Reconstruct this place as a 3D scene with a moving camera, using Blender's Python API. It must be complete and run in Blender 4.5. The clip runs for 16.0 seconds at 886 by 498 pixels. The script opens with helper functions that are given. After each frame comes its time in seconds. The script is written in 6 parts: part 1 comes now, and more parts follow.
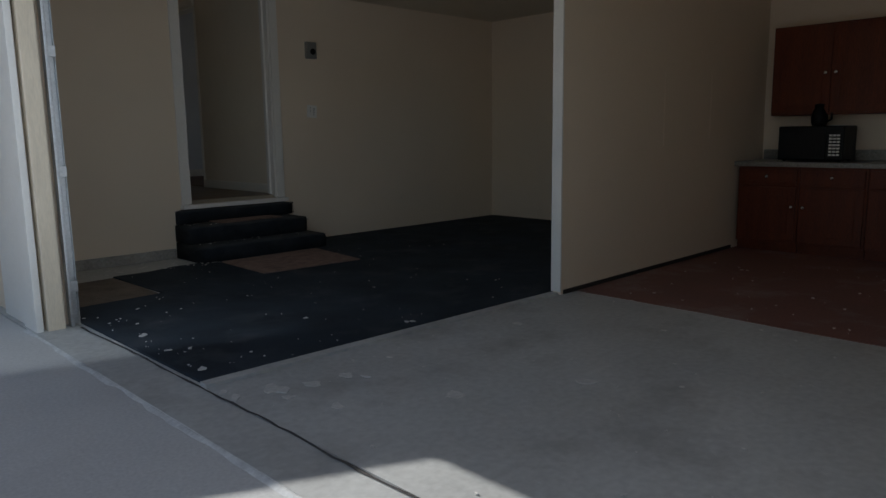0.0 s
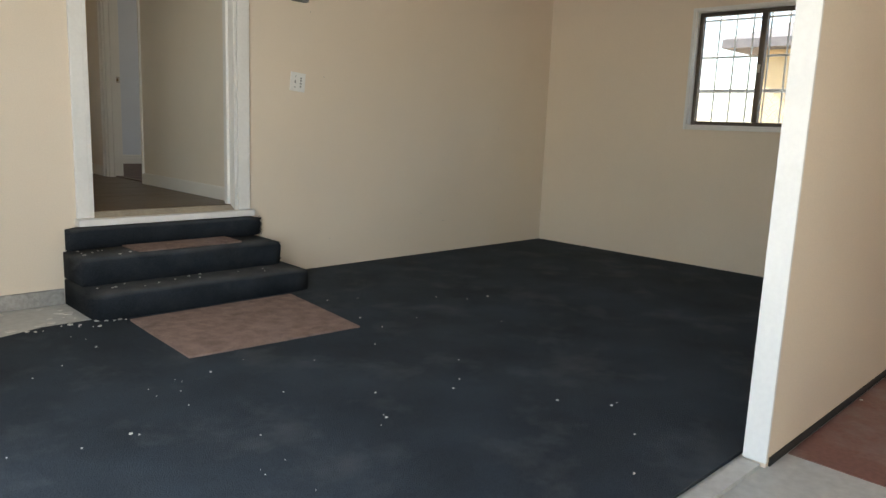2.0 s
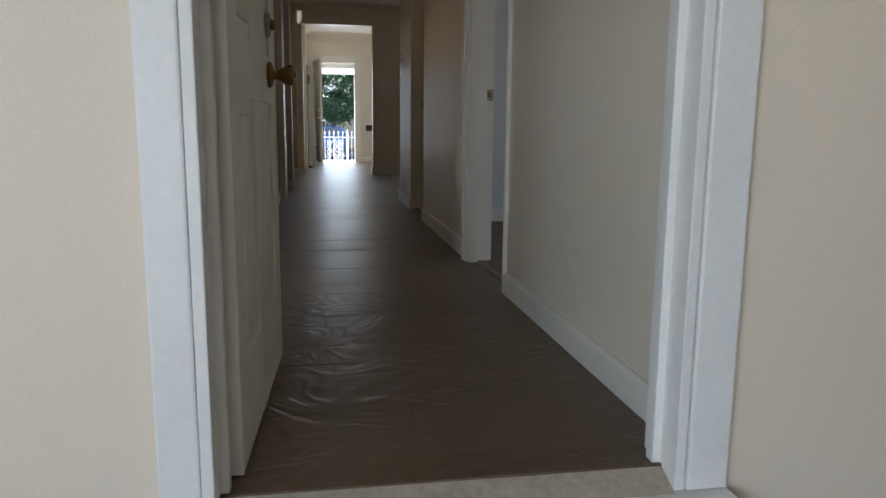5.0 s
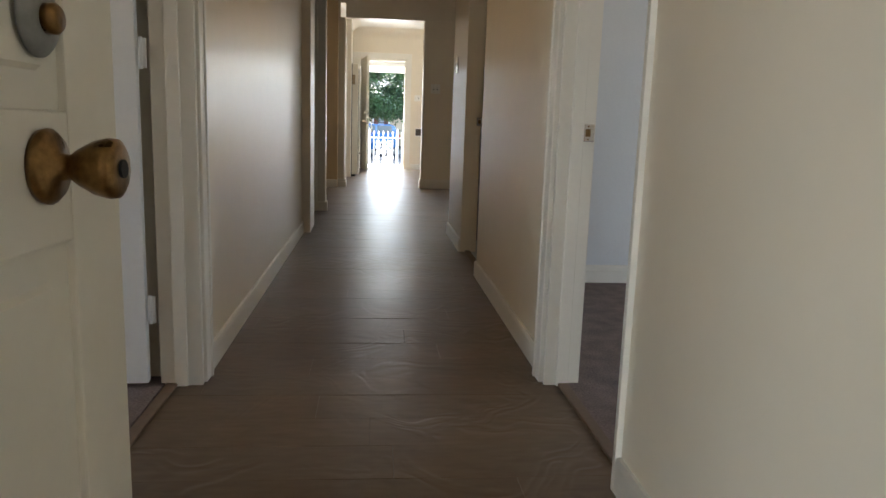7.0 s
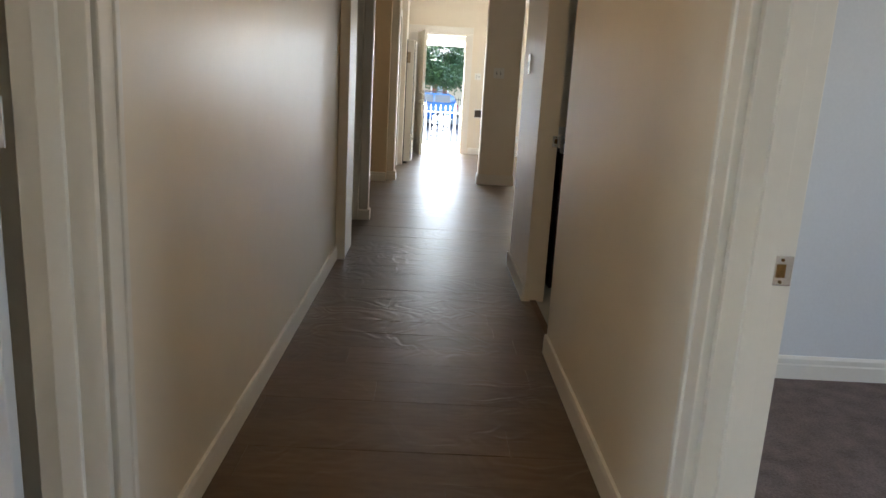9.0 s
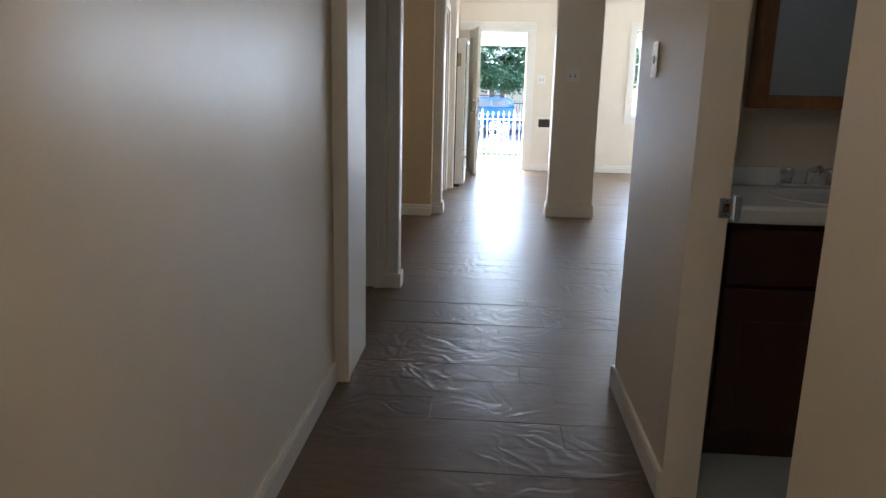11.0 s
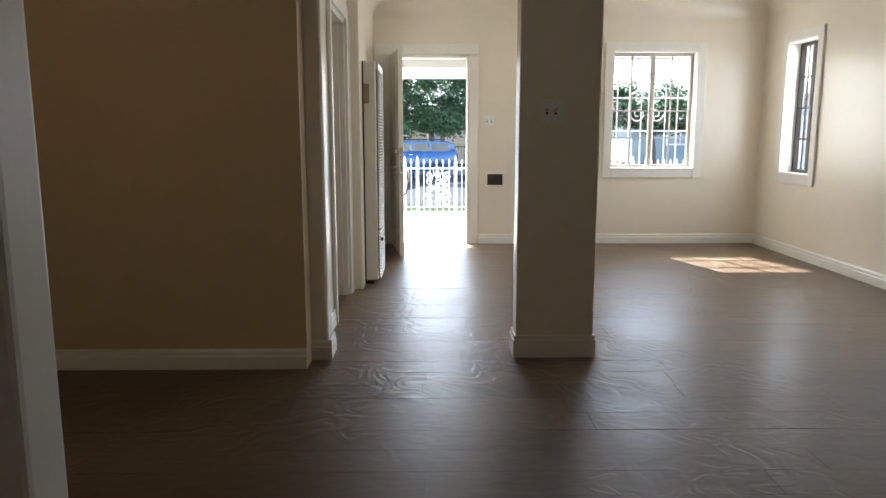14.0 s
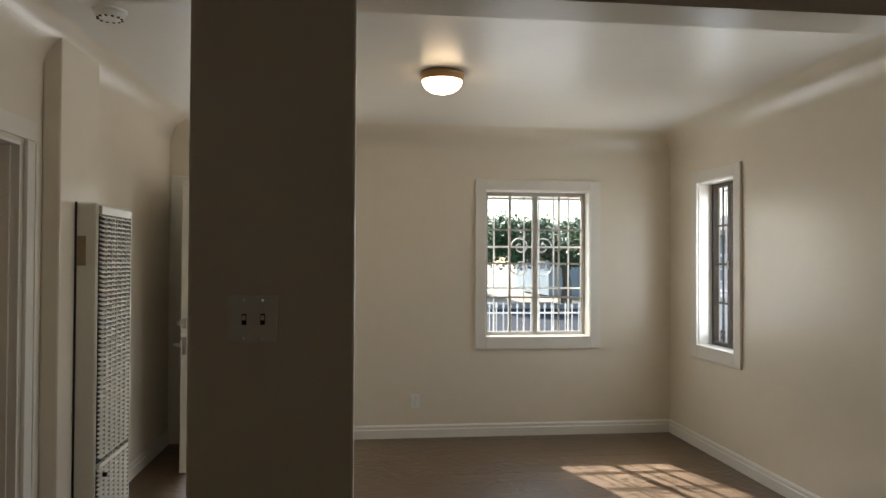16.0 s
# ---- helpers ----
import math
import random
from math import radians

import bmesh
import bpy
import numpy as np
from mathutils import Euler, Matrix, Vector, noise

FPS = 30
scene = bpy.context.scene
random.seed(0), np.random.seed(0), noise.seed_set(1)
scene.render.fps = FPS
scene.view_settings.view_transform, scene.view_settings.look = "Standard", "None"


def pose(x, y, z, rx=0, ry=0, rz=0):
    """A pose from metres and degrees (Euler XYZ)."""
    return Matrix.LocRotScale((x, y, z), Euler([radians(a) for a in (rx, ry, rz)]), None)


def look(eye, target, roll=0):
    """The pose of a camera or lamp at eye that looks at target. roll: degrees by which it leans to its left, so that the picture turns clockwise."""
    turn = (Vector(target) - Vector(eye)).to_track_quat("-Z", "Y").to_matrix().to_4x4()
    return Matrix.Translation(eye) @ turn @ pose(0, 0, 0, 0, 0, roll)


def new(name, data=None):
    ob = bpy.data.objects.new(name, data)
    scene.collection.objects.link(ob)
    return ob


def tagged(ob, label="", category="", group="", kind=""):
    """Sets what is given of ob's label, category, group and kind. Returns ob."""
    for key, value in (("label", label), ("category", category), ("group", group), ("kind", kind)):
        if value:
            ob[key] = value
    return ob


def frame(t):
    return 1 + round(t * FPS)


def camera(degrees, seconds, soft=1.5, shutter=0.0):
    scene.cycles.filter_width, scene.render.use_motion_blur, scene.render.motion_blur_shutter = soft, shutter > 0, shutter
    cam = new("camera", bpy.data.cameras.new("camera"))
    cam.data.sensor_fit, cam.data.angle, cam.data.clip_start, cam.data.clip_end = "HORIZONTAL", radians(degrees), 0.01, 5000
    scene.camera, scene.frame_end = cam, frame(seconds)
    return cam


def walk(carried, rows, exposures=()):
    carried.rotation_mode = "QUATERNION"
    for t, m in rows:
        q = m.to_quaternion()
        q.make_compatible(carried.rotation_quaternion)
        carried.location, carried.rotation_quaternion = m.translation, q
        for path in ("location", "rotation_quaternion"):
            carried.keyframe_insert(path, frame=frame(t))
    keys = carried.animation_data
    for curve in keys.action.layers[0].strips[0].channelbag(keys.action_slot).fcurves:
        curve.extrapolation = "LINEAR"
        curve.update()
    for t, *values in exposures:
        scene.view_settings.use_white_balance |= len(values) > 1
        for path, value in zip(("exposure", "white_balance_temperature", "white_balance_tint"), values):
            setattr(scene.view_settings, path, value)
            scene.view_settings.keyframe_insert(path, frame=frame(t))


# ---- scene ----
# ---- camera and walk ----
cam = camera(63.7, 16.0)
PATH = [
    (0, (-2.886, -6.154, 1.051), (-1.497, -4.751, 0.736), -0.8),
    (0.5, (-2.477, -5.64, 1.052), (-1.019, -4.304, 0.751), 1.3),
    (1, (-2.114, -5.156, 1.042), (-0.6, -3.888, 0.728), 2.5),
    (1.5, (-1.774, -4.694, 1.042), (-0.355, -3.318, 0.74), 1.6),
    (2, (-1.399, -4.203, 1.055), (-0.004, -2.811, 0.715), 2.3),
    (2.5, (-1.033, -3.768, 1.058), (0.132, -2.182, 0.701), 0.3),
    (3, (-0.665, -3.223, 1.071), (0.331, -1.533, 0.682), 0.9),
    (3.5, (-0.322, -2.735, 1.081), (0.458, -0.911, 0.825), 1.1),
    (4, (-0.037, -2.21, 1.111), (0.496, -0.298, 0.867), 2.8),
    (4.5, (0.116, -1.689, 1.141), (0.488, 0.252, 0.831), 1.0),
    (7, (0.367, 0.052, 1.343), (0.561, 2.014, 1.002), 1.9),
    (7.5, (0.365, 0.236, 1.467), (0.446, 2.216, 1.193), 1.8),
    (8, (0.419, 0.455, 1.562), (0.486, 2.423, 1.212), 3.1),
    (10.5, (0.382, 2.346, 1.649), (0.334, 4.289, 1.181), 1.3),
    (11, (0.414, 2.868, 1.67), (0.294, 4.815, 1.231), 1.4),
    (11.5, (0.419, 3.427, 1.66), (0.379, 5.378, 1.222), 1.4),
    (12, (0.428, 3.934, 1.644), (0.287, 5.888, 1.238), 0.5),
    (12.5, (0.447, 4.492, 1.658), (0.356, 6.441, 1.218), 1.5),
    (13, (0.406, 5.006, 1.689), (0.435, 6.963, 1.277), -0.2),
    (13.5, (0.454, 5.447, 1.699), (0.394, 7.414, 1.34), 0.3),
    (14, (0.537, 5.903, 1.71), (0.563, 7.876, 1.387), -0.0),
    (14.5, (0.649, 6.42, 1.79), (0.864, 8.381, 1.461), -3.7),
    (15, (0.884, 6.885, 1.878), (1.1, 8.847, 1.557), -1.2),
    (15.5, (1.114, 7.36, 1.945), (1.409, 9.332, 1.788), 0.4),
    (16, (1.415, 7.776, 1.969), (1.644, 9.763, 1.999), 0.3),
]
EXPOSURES = [(0.0, -0.70, 6400, 10), (0.3, 0.65, 6500, 10), (0.6, 1.7, 6600, 10), (1.0, 2.15, 6850, 10), (1.5, 2.2, 7000, 10), (2.0, 2.15, 7100, 10), (2.5, 2.12, 7300, 10), (3.0, 2.25, 6900, 10), (3.5, 2.25, 6300, 10),
             (4.5, 1.9, 5900, 10), (7.0, 3.0, 6500, 10), (8.0, 3.08, 6400, 10), (10.5, 3.55, 5800, 10), (11.0, 3.45, 5500, 10), (11.5, 3.5, 5500, 10), (12.5, 3.5, 5450, 10), (13.0, 3.08, 5600, 10), (13.5, 2.8, 5900, 10),
             (14.5, 2.32, 6300, 10), (15.0, 2.12, 6350, 10), (15.5, 1.74, 6400, 10), (16.0, 1.5, 6600, 10)]
walk(cam, [(t, look(eye, target, roll)) for t, eye, target, roll in PATH], EXPOSURES)

# ---- world, sun, large lights ----
SUN_AZ = math.atan2(-0.30, 0.96)      # from +y towards -x
SUN_EL = radians(41.3)
world = bpy.data.worlds.new("world")
scene.world = world
world.use_nodes = True
wn = world.node_tree.nodes
sky = wn.new("ShaderNodeTexSky")
sky.sky_type = 'NISHITA'
sky.sun_disc = False
sky.sun_elevation = SUN_EL
sky.sun_rotation = SUN_AZ
world.node_tree.links.new(sky.outputs[0], wn["Background"].inputs[0])
wn["Background"].inputs[1].default_value = 0.15
sun_data = bpy.data.lights.new("sun", 'SUN')
sun_data.energy = 5.0
sun_data.angle = radians(0.5)
sun_data.color = (1.0, 0.98, 0.95)
sun_ob = new("sun", sun_data)
to_sun = Vector((math.sin(SUN_AZ) * math.cos(SUN_EL), math.cos(SUN_AZ) * math.cos(SUN_EL), math.sin(SUN_EL)))
sun_ob.matrix_basis = look(to_sun * 60, (0, 0, 0))


def area(name, eye, target, w, h, power, color):
    d = bpy.data.lights.new(name, 'AREA')
    d.shape, d.size, d.size_y, d.energy, d.color = 'RECTANGLE', w, h, power, color
    ob = new(name, d)
    ob.matrix_basis = look(eye, target)
    return ob


DAY = (0.86, 0.93, 1.0)
area("daylight_front_window", (2.9, 13.755, 1.93), (2.9, 10.0, 1.93), 0.82, 1.1, 1.75, DAY)
area("daylight_front_door", (0.52, 13.80, 1.6), (0.52, 10.0, 0.8), 0.75, 1.7, 2.6, DAY)
area("daylight_side_window", (4.155, 12.865, 1.94), (1.0, 12.865, 1.94), 0.5, 1.1, 2.4, DAY)
area("daylight_side_window", (4.155, 10.62, 1.94), (1.0, 10.62, 1.94), 0.8, 1.1, 3.6, DAY)
area("daylight_garage_opening", (-1.62, -2.6, 1.15), (-0.75, -0.3, 0.95), 1.7, 2.0, 8.0, (0.80, 0.90, 1.0))
area("daylight_garage_opening", (-1.85, -5.6, 1.15), (2.0, -4.4, 0.8), 1.8, 2.0, 2.4, DAY)
area("daylight_bedroom_window", (3.9, 1.75, 1.75), (1.2, 2.2, 1.2), 1.1, 1.1, 2.0, (0.84, 0.92, 1.0))
# Added fill for the left bedrooms, whose windows are out of view.
area("fill_back_bedroom", (-3.0, 1.4, 1.8), (-0.4, 1.9, 1.2), 1.0, 1.0, 0.9, DAY)
area("fill_front_bedroom", (-3.0, 11.6, 1.8), (-0.4, 10.9, 1.2), 1.0, 1.0, 2.4, (1.0, 0.9, 0.85))


# ---- materials ----
def mat(name, c, rough=0.6, metal=0.0, var=0.08, scale=3.0, fine=80.0, bump=0.15, bdist=0.003, coat=0.0, spec=0.5,
        tint=None, stretch=(1, 1, 1), island=0.0, rvar=0.08, stain=0.0, stain_c=(0.3, 0.28, 0.25), stain_scale=1.2):
    m = bpy.data.materials.new(name)
    m.use_nodes = True
    nt = m.node_tree
    n, l = nt.nodes, nt.links
    b = n["Principled BSDF"]
    geo = n.new("ShaderNodeNewGeometry")
    mp = n.new("ShaderNodeMapping")
    mp.inputs["Scale"].default_value = stretch
    l.new(geo.outputs["Position"], mp.inputs["Vector"])
    big = n.new("ShaderNodeTexNoise")
    big.inputs["Scale"].default_value, big.inputs["Detail"].default_value = scale, 5.0
    small = n.new("ShaderNodeTexNoise")
    small.inputs["Scale"].default_value, small.inputs["Detail"].default_value = fine, 3.0
    l.new(mp.outputs[0], big.inputs["Vector"])
    l.new(mp.outputs[0], small.inputs["Vector"])
    add = n.new("ShaderNodeMath")
    add.operation = 'ADD'
    l.new(big.outputs["Fac"], add.inputs[0])
    l.new(small.outputs["Fac"], add.inputs[1])
    ramp = n.new("ShaderNodeMapRange")
    ramp.inputs["From Min"].default_value, ramp.inputs["From Max"].default_value = 0.65, 1.35
    l.new(add.outputs[0], ramp.inputs["Value"])
    mix = n.new("ShaderNodeMix")
    mix.data_type = 'RGBA'
    lo = [max(0, v * (1 - var)) for v in c]
    hi = [min(1, v * (1 + var)) for v in (tint or c)]
    mix.inputs["A"].default_value = (*lo, 1)
    mix.inputs["B"].default_value = (*hi, 1)
    l.new(ramp.outputs[0], mix.inputs["Factor"])
    out = mix.outputs["Result"]
    if stain > 0:
        st = n.new("ShaderNodeTexNoise")
        st.inputs["Scale"].default_value, st.inputs["Detail"].default_value = stain_scale, 7.0
        st.inputs["Roughness"].default_value = 0.65
        l.new(mp.outputs[0], st.inputs["Vector"])
        sr = n.new("ShaderNodeMapRange")
        sr.inputs["From Min"].default_value, sr.inputs["From Max"].default_value = 0.52, 0.72
        sr.inputs["To Max"].default_value = stain
        l.new(st.outputs["Fac"], sr.inputs["Value"])
        m2 = n.new("ShaderNodeMix")
        m2.data_type = 'RGBA'
        l.new(sr.outputs[0], m2.inputs["Factor"])
        l.new(out, m2.inputs["A"])
        m2.inputs["B"].default_value = (*stain_c, 1)
        out = m2.outputs["Result"]
    if island > 0:
        oi = n.new("ShaderNodeObjectInfo")
        hs = n.new("ShaderNodeHueSaturation")
        mr = n.new("ShaderNodeMapRange")
        mr.inputs["To Min"].default_value, mr.inputs["To Max"].default_value = 1 - island, 1 + island
        l.new(oi.outputs["Random"], mr.inputs["Value"])
        l.new(mr.outputs[0], hs.inputs["Value"])
        l.new(out, hs.inputs["Color"])
        out = hs.outputs["Color"]
    l.new(out, b.inputs["Base Color"])
    rr = n.new("ShaderNodeMapRange")
    rr.inputs["To Min"].default_value, rr.inputs["To Max"].default_value = max(0.02, rough - rvar), min(1, rough + rvar)
    l.new(big.outputs["Fac"], rr.inputs["Value"])
    l.new(rr.outputs[0], b.inputs["Roughness"])
    b.inputs["Metallic"].default_value = metal
    b.inputs["Coat Weight"].default_value = coat
    b.inputs["Specular IOR Level"].default_value = spec
    if bump > 0:
        bp = n.new("ShaderNodeBump")
        bp.inputs["Strength"].default_value, bp.inputs["Distance"].default_value = bump, bdist
        l.new(add.outputs[0], bp.inputs["Height"])
        l.new(bp.outputs[0], b.inputs["Normal"])
    return m


M_GWALL = mat("garage_wall_paint", (0.81, 0.69, 0.55), 0.55, var=0.05, scale=0.9, fine=140, bump=0.15, stain=0.12, stain_c=(0.6, 0.52, 0.4), stain_scale=0.6)
M_WALL = mat("house_wall_paint", (0.80, 0.715, 0.58), 0.32, var=0.02, scale=1.4, fine=9, bump=0.14, bdist=0.005, rvar=0.035, spec=0.85)
M_CEIL = mat("ceiling_gloss_paint", (0.80, 0.76, 0.68), 0.34, var=0.02, scale=3, fine=14, bump=0.14, bdist=0.004, rvar=0.03)
M_DINING = mat("tan_wall_paint", (0.62, 0.47, 0.28), 0.42, var=0.03, scale=2.2, fine=18, bump=0.1, bdist=0.003, rvar=0.03)
M_GCEIL = mat("garage_ceiling_paint", (0.70, 0.62, 0.50), 0.7, var=0.06, scale=1.2, fine=90)
M_TRIM = mat("white_trim_paint", (0.82, 0.80, 0.76), 0.35, var=0.04, scale=4, fine=60, bump=0.1, stain=0.15, stain_c=(0.6, 0.56, 0.5), stain_scale=5)
M_HTRIM = mat("cream_trim_gloss", (0.80, 0.76, 0.68), 0.32, var=0.02, scale=5, fine=50, bump=0.06, rvar=0.03)
M_DOOR = mat("door_paint", (0.78, 0.74, 0.64), 0.40, var=0.02, scale=4, fine=40, bump=0.06, rvar=0.03)
M_WDOOR = mat("white_door_paint", (0.80, 0.80, 0.80), 0.35, var=0.02, scale=4, fine=70, bump=0.08)
M_CARPET = mat("dark_carpet", (0.036, 0.047, 0.059), 0.95, var=0.45, scale=2.2, fine=230, bump=0.8, bdist=0.006, spec=0.15, stain=0.45, stain_c=(0.12, 0.125, 0.13), stain_scale=2.6)
M_STEPC = mat("dark_step_carpet", (0.026, 0.031, 0.038), 0.95, var=0.5, scale=5, fine=200, bump=1.0, bdist=0.008, spec=0.15, stain=0.35, stain_c=(0.06, 0.07, 0.08), stain_scale=4)


def dusty(m, c, amount):
    """Settled dust on the upward faces of a cloth, broken up by noise."""
    n, l = m.node_tree.nodes, m.node_tree.links
    b = n["Principled BSDF"]
    base = b.inputs["Base Color"].links[0].from_socket
    geo = n.new("ShaderNodeNewGeometry")
    sep = n.new("ShaderNodeSeparateXYZ")
    l.new(geo.outputs["Normal"], sep.inputs[0])
    up = n.new("ShaderNodeMapRange")
    up.inputs["From Min"].default_value, up.inputs["From Max"].default_value = 0.35, 0.95
    l.new(sep.outputs["Z"], up.inputs["Value"])
    patchy = n.new("ShaderNodeTexNoise")
    patchy.inputs["Scale"].default_value, patchy.inputs["Detail"].default_value = 9.0, 6.0
    l.new(geo.outputs["Position"], patchy.inputs["Vector"])
    pm = n.new("ShaderNodeMapRange")
    pm.inputs["From Min"].default_value, pm.inputs["From Max"].default_value = 0.25, 0.75
    pm.inputs["To Min"].default_value, pm.inputs["To Max"].default_value = amount * 0.35, amount
    l.new(patchy.outputs["Fac"], pm.inputs["Value"])
    mul = n.new("ShaderNodeMath")
    mul.operation = 'MULTIPLY'
    l.new(up.outputs[0], mul.inputs[0])
    l.new(pm.outputs[0], mul.inputs[1])
    mix = n.new("ShaderNodeMix")
    mix.data_type = 'RGBA'
    l.new(mul.outputs[0], mix.inputs["Factor"])
    l.new(base, mix.inputs["A"])
    mix.inputs["B"].default_value = (*c, 1)
    l.new(mix.outputs["Result"], b.inputs["Base Color"])


dusty(M_STEPC, (0.14, 0.145, 0.15), 0.75)
M_RUG = mat("brown_rug", (0.29, 0.205, 0.175), 0.95, var=0.4, scale=16, fine=190, bump=1.0, bdist=0.006, spec=0.1)
M_BEIGE = mat("bedroom_carpet", (0.22, 0.17, 0.155), 0.95, var=0.35, scale=12, fine=120, bump=1.0, bdist=0.01, spec=0.1)
M_CONC = mat("concrete", (0.50, 0.505, 0.485), 0.55, var=0.16, scale=1.6, fine=30, bump=0.3, stain=0.75, stain_c=(0.29, 0.285, 0.265), stain_scale=1.7)
M_DRIVE = mat("driveway_concrete", (0.58, 0.58, 0.56), 0.85, var=0.12, scale=1.2, fine=70, bump=0.35, stain=0.3, stain_c=(0.33, 0.33, 0.33), stain_scale=0.9)
M_RED = mat("red_floor_paint", (0.21, 0.098, 0.080), 0.6, var=0.22, scale=2.5, fine=60, bump=0.2, stain=0.8, stain_c=(0.30, 0.25, 0.23), stain_scale=2.4)
M_CHIP = mat("paint_chip", (0.62, 0.61, 0.58), 0.7, var=0.15, scale=9, fine=60)
M_CHERRY = mat("cherry_wood", (0.115, 0.024, 0.008), 0.5, var=0.35, scale=3, fine=40, bump=0.1, stretch=(4, 4, 0.6), spec=0.3)
M_OAK = mat("orange_oak_wood", (0.30, 0.13, 0.05), 0.4, var=0.3, scale=3, fine=40, bump=0.1, stretch=(4, 4, 0.6))
M_DARKWOOD = mat("dark_vanity_wood", (0.055, 0.022, 0.014), 0.35, var=0.3, scale=3, fine=40, bump=0.1, stretch=(4, 4, 0.6))
M_BROWNWOOD = mat("brown_kitchen_wood", (0.12, 0.05, 0.025), 0.3, var=0.3, scale=3, fine=40, bump=0.1, stretch=(4, 4, 0.6))
M_GRANITE = mat("grey_granite", (0.25, 0.24, 0.22), 0.3, var=0.5, scale=60, fine=240, bump=0.02)
M_DGRANITE = mat("dark_granite", (0.05, 0.05, 0.055), 0.2, var=0.6, scale=60, fine=240, bump=0.02)
M_BLACK = mat("black_plastic", (0.005, 0.005, 0.006), 0.42, var=0.2, scale=9, fine=90, bump=0.03, spec=0.2)
M_SCREEN = mat("smoked_glass", (0.02, 0.02, 0.022), 0.12, var=0.1, scale=6, fine=40, bump=0, spec=0.15)
M_CHROME = mat("chrome", (0.72, 0.72, 0.72), 0.2, 1.0, var=0.04, bump=0.02)
M_STEEL = mat("galvanised_steel", (0.5, 0.52, 0.54), 0.4, 1.0, var=0.15, scale=20, bump=0.05)
M_BRASS = mat("aged_brass", (0.22, 0.13, 0.05), 0.3, 1.0, var=0.35, scale=30, fine=120, bump=0.05)
M_BRONZE = mat("window_bronze_metal", (0.12, 0.10, 0.085), 0.4, 0.8, var=0.15, scale=20, bump=0.04)
M_ALU = mat("window_aluminium", (0.45, 0.42, 0.37), 0.4, 0.9, var=0.1, scale=20, bump=0.04)
M_PLATE = mat("ivory_plastic", (0.84, 0.82, 0.76), 0.33, var=0.03, bump=0.02)
# Near-black colour standing in for shade inside slots, holes and gaps.
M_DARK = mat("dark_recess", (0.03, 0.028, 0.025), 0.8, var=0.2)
M_GREY = mat("grey_metal_paint", (0.23, 0.23, 0.22), 0.5, var=0.15, scale=20)
M_HEATER = mat("heater_enamel", (0.70, 0.65, 0.54), 0.35, var=0.04, scale=6, fine=60, bump=0.05)
M_TAN = mat("tan_sticker", (0.30, 0.22, 0.13), 0.6, var=0.15, scale=30)
M_PORC = mat("white_porcelain", (0.80, 0.80, 0.78), 0.12, var=0.02, bump=0.01)
M_IRONW = mat("white_iron_paint", (0.80, 0.80, 0.78), 0.45, var=0.05, scale=20)
M_IRONB = mat("black_iron_paint", (0.02, 0.02, 0.022), 0.5, var=0.2, scale=20)
M_CAR = mat("blue_car_paint", (0.012, 0.085, 0.24), 0.25, 0.0, var=0.08, bump=0.0, coat=1.0)
M_WCAR = mat("white_car_paint", (0.78, 0.78, 0.78), 0.25, var=0.03, bump=0.0, coat=1.0)
M_TYRE = mat("tyre_rubber", (0.02, 0.02, 0.02), 0.8, var=0.2, scale=20)
M_CARGLASS = mat("tinted_car_glass", (0.035, 0.075, 0.10), 0.1, var=0.1, bump=0.0)
M_LIGHTGLASS = mat("headlight_glass", (0.7, 0.72, 0.75), 0.15, var=0.05, bump=0.0)
M_REDGLASS = mat("red_tail_lens", (0.45, 0.02, 0.015), 0.2, var=0.05, bump=0.0)
M_ASPHALT = mat("asphalt", (0.050, 0.052, 0.058), 0.95, var=0.25, scale=1.0, fine=60, bump=0.2, spec=0.05)
M_STREETC = mat("street_concrete", (0.30, 0.29, 0.27), 0.95, var=0.15, scale=1.2, fine=50, bump=0.2, spec=0.1, stain=0.3, stain_c=(0.2, 0.19, 0.18))
M_FOOT = mat("rough_footing", (0.36, 0.34, 0.31), 0.9, var=0.3, scale=6, fine=40, bump=0.8, bdist=0.01, stain=0.6, stain_c=(0.16, 0.15, 0.135), stain_scale=4)
M_MORTAR = mat("pale_joint_mortar", (0.62, 0.63, 0.62), 0.9, var=0.2, scale=9, fine=60, bump=0.6)
M_CRACK = mat("dirt_filled_crack", (0.07, 0.065, 0.06), 0.95, var=0.3, scale=12, fine=60, bump=0.4)
M_EARTH = mat("dry_earth", (0.30, 0.25, 0.19), 0.95, var=0.2, scale=1.0, fine=20, bump=0.5)
M_MULCH = mat("leaf_litter", (0.10, 0.07, 0.05), 0.95, var=0.4, scale=20, fine=60, bump=0.5)
M_LEAF = mat("tree_leaf", (0.040, 0.085, 0.035), 0.5, var=0.4, scale=3, fine=20, bump=0.0, tint=(0.07, 0.13, 0.04))
M_GRASS = mat("grass_blade", (0.07, 0.13, 0.03), 0.7, var=0.3, scale=3, fine=20, bump=0.0)
M_BARK = mat("grey_bark", (0.20, 0.16, 0.13), 0.9, var=0.3, scale=8, fine=30, bump=1.0, bdist=0.03)
M_STUCCO = mat("cream_stucco", (0.58, 0.48, 0.34), 0.9, var=0.08, scale=1.5, fine=60, bump=0.4)
M_YELLOW = mat("yellow_stucco", (0.60, 0.46, 0.26), 0.9, var=0.08, scale=1.5, fine=60, bump=0.4)
M_PALEBLUE = mat("pale_blue_stucco", (0.30, 0.37, 0.42), 0.9, var=0.1, scale=1.5, fine=60, bump=0.4)
M_SHINGLE = mat("roof_shingle", (0.13, 0.12, 0.12), 0.9, var=0.25, scale=6, fine=40, bump=0.5)
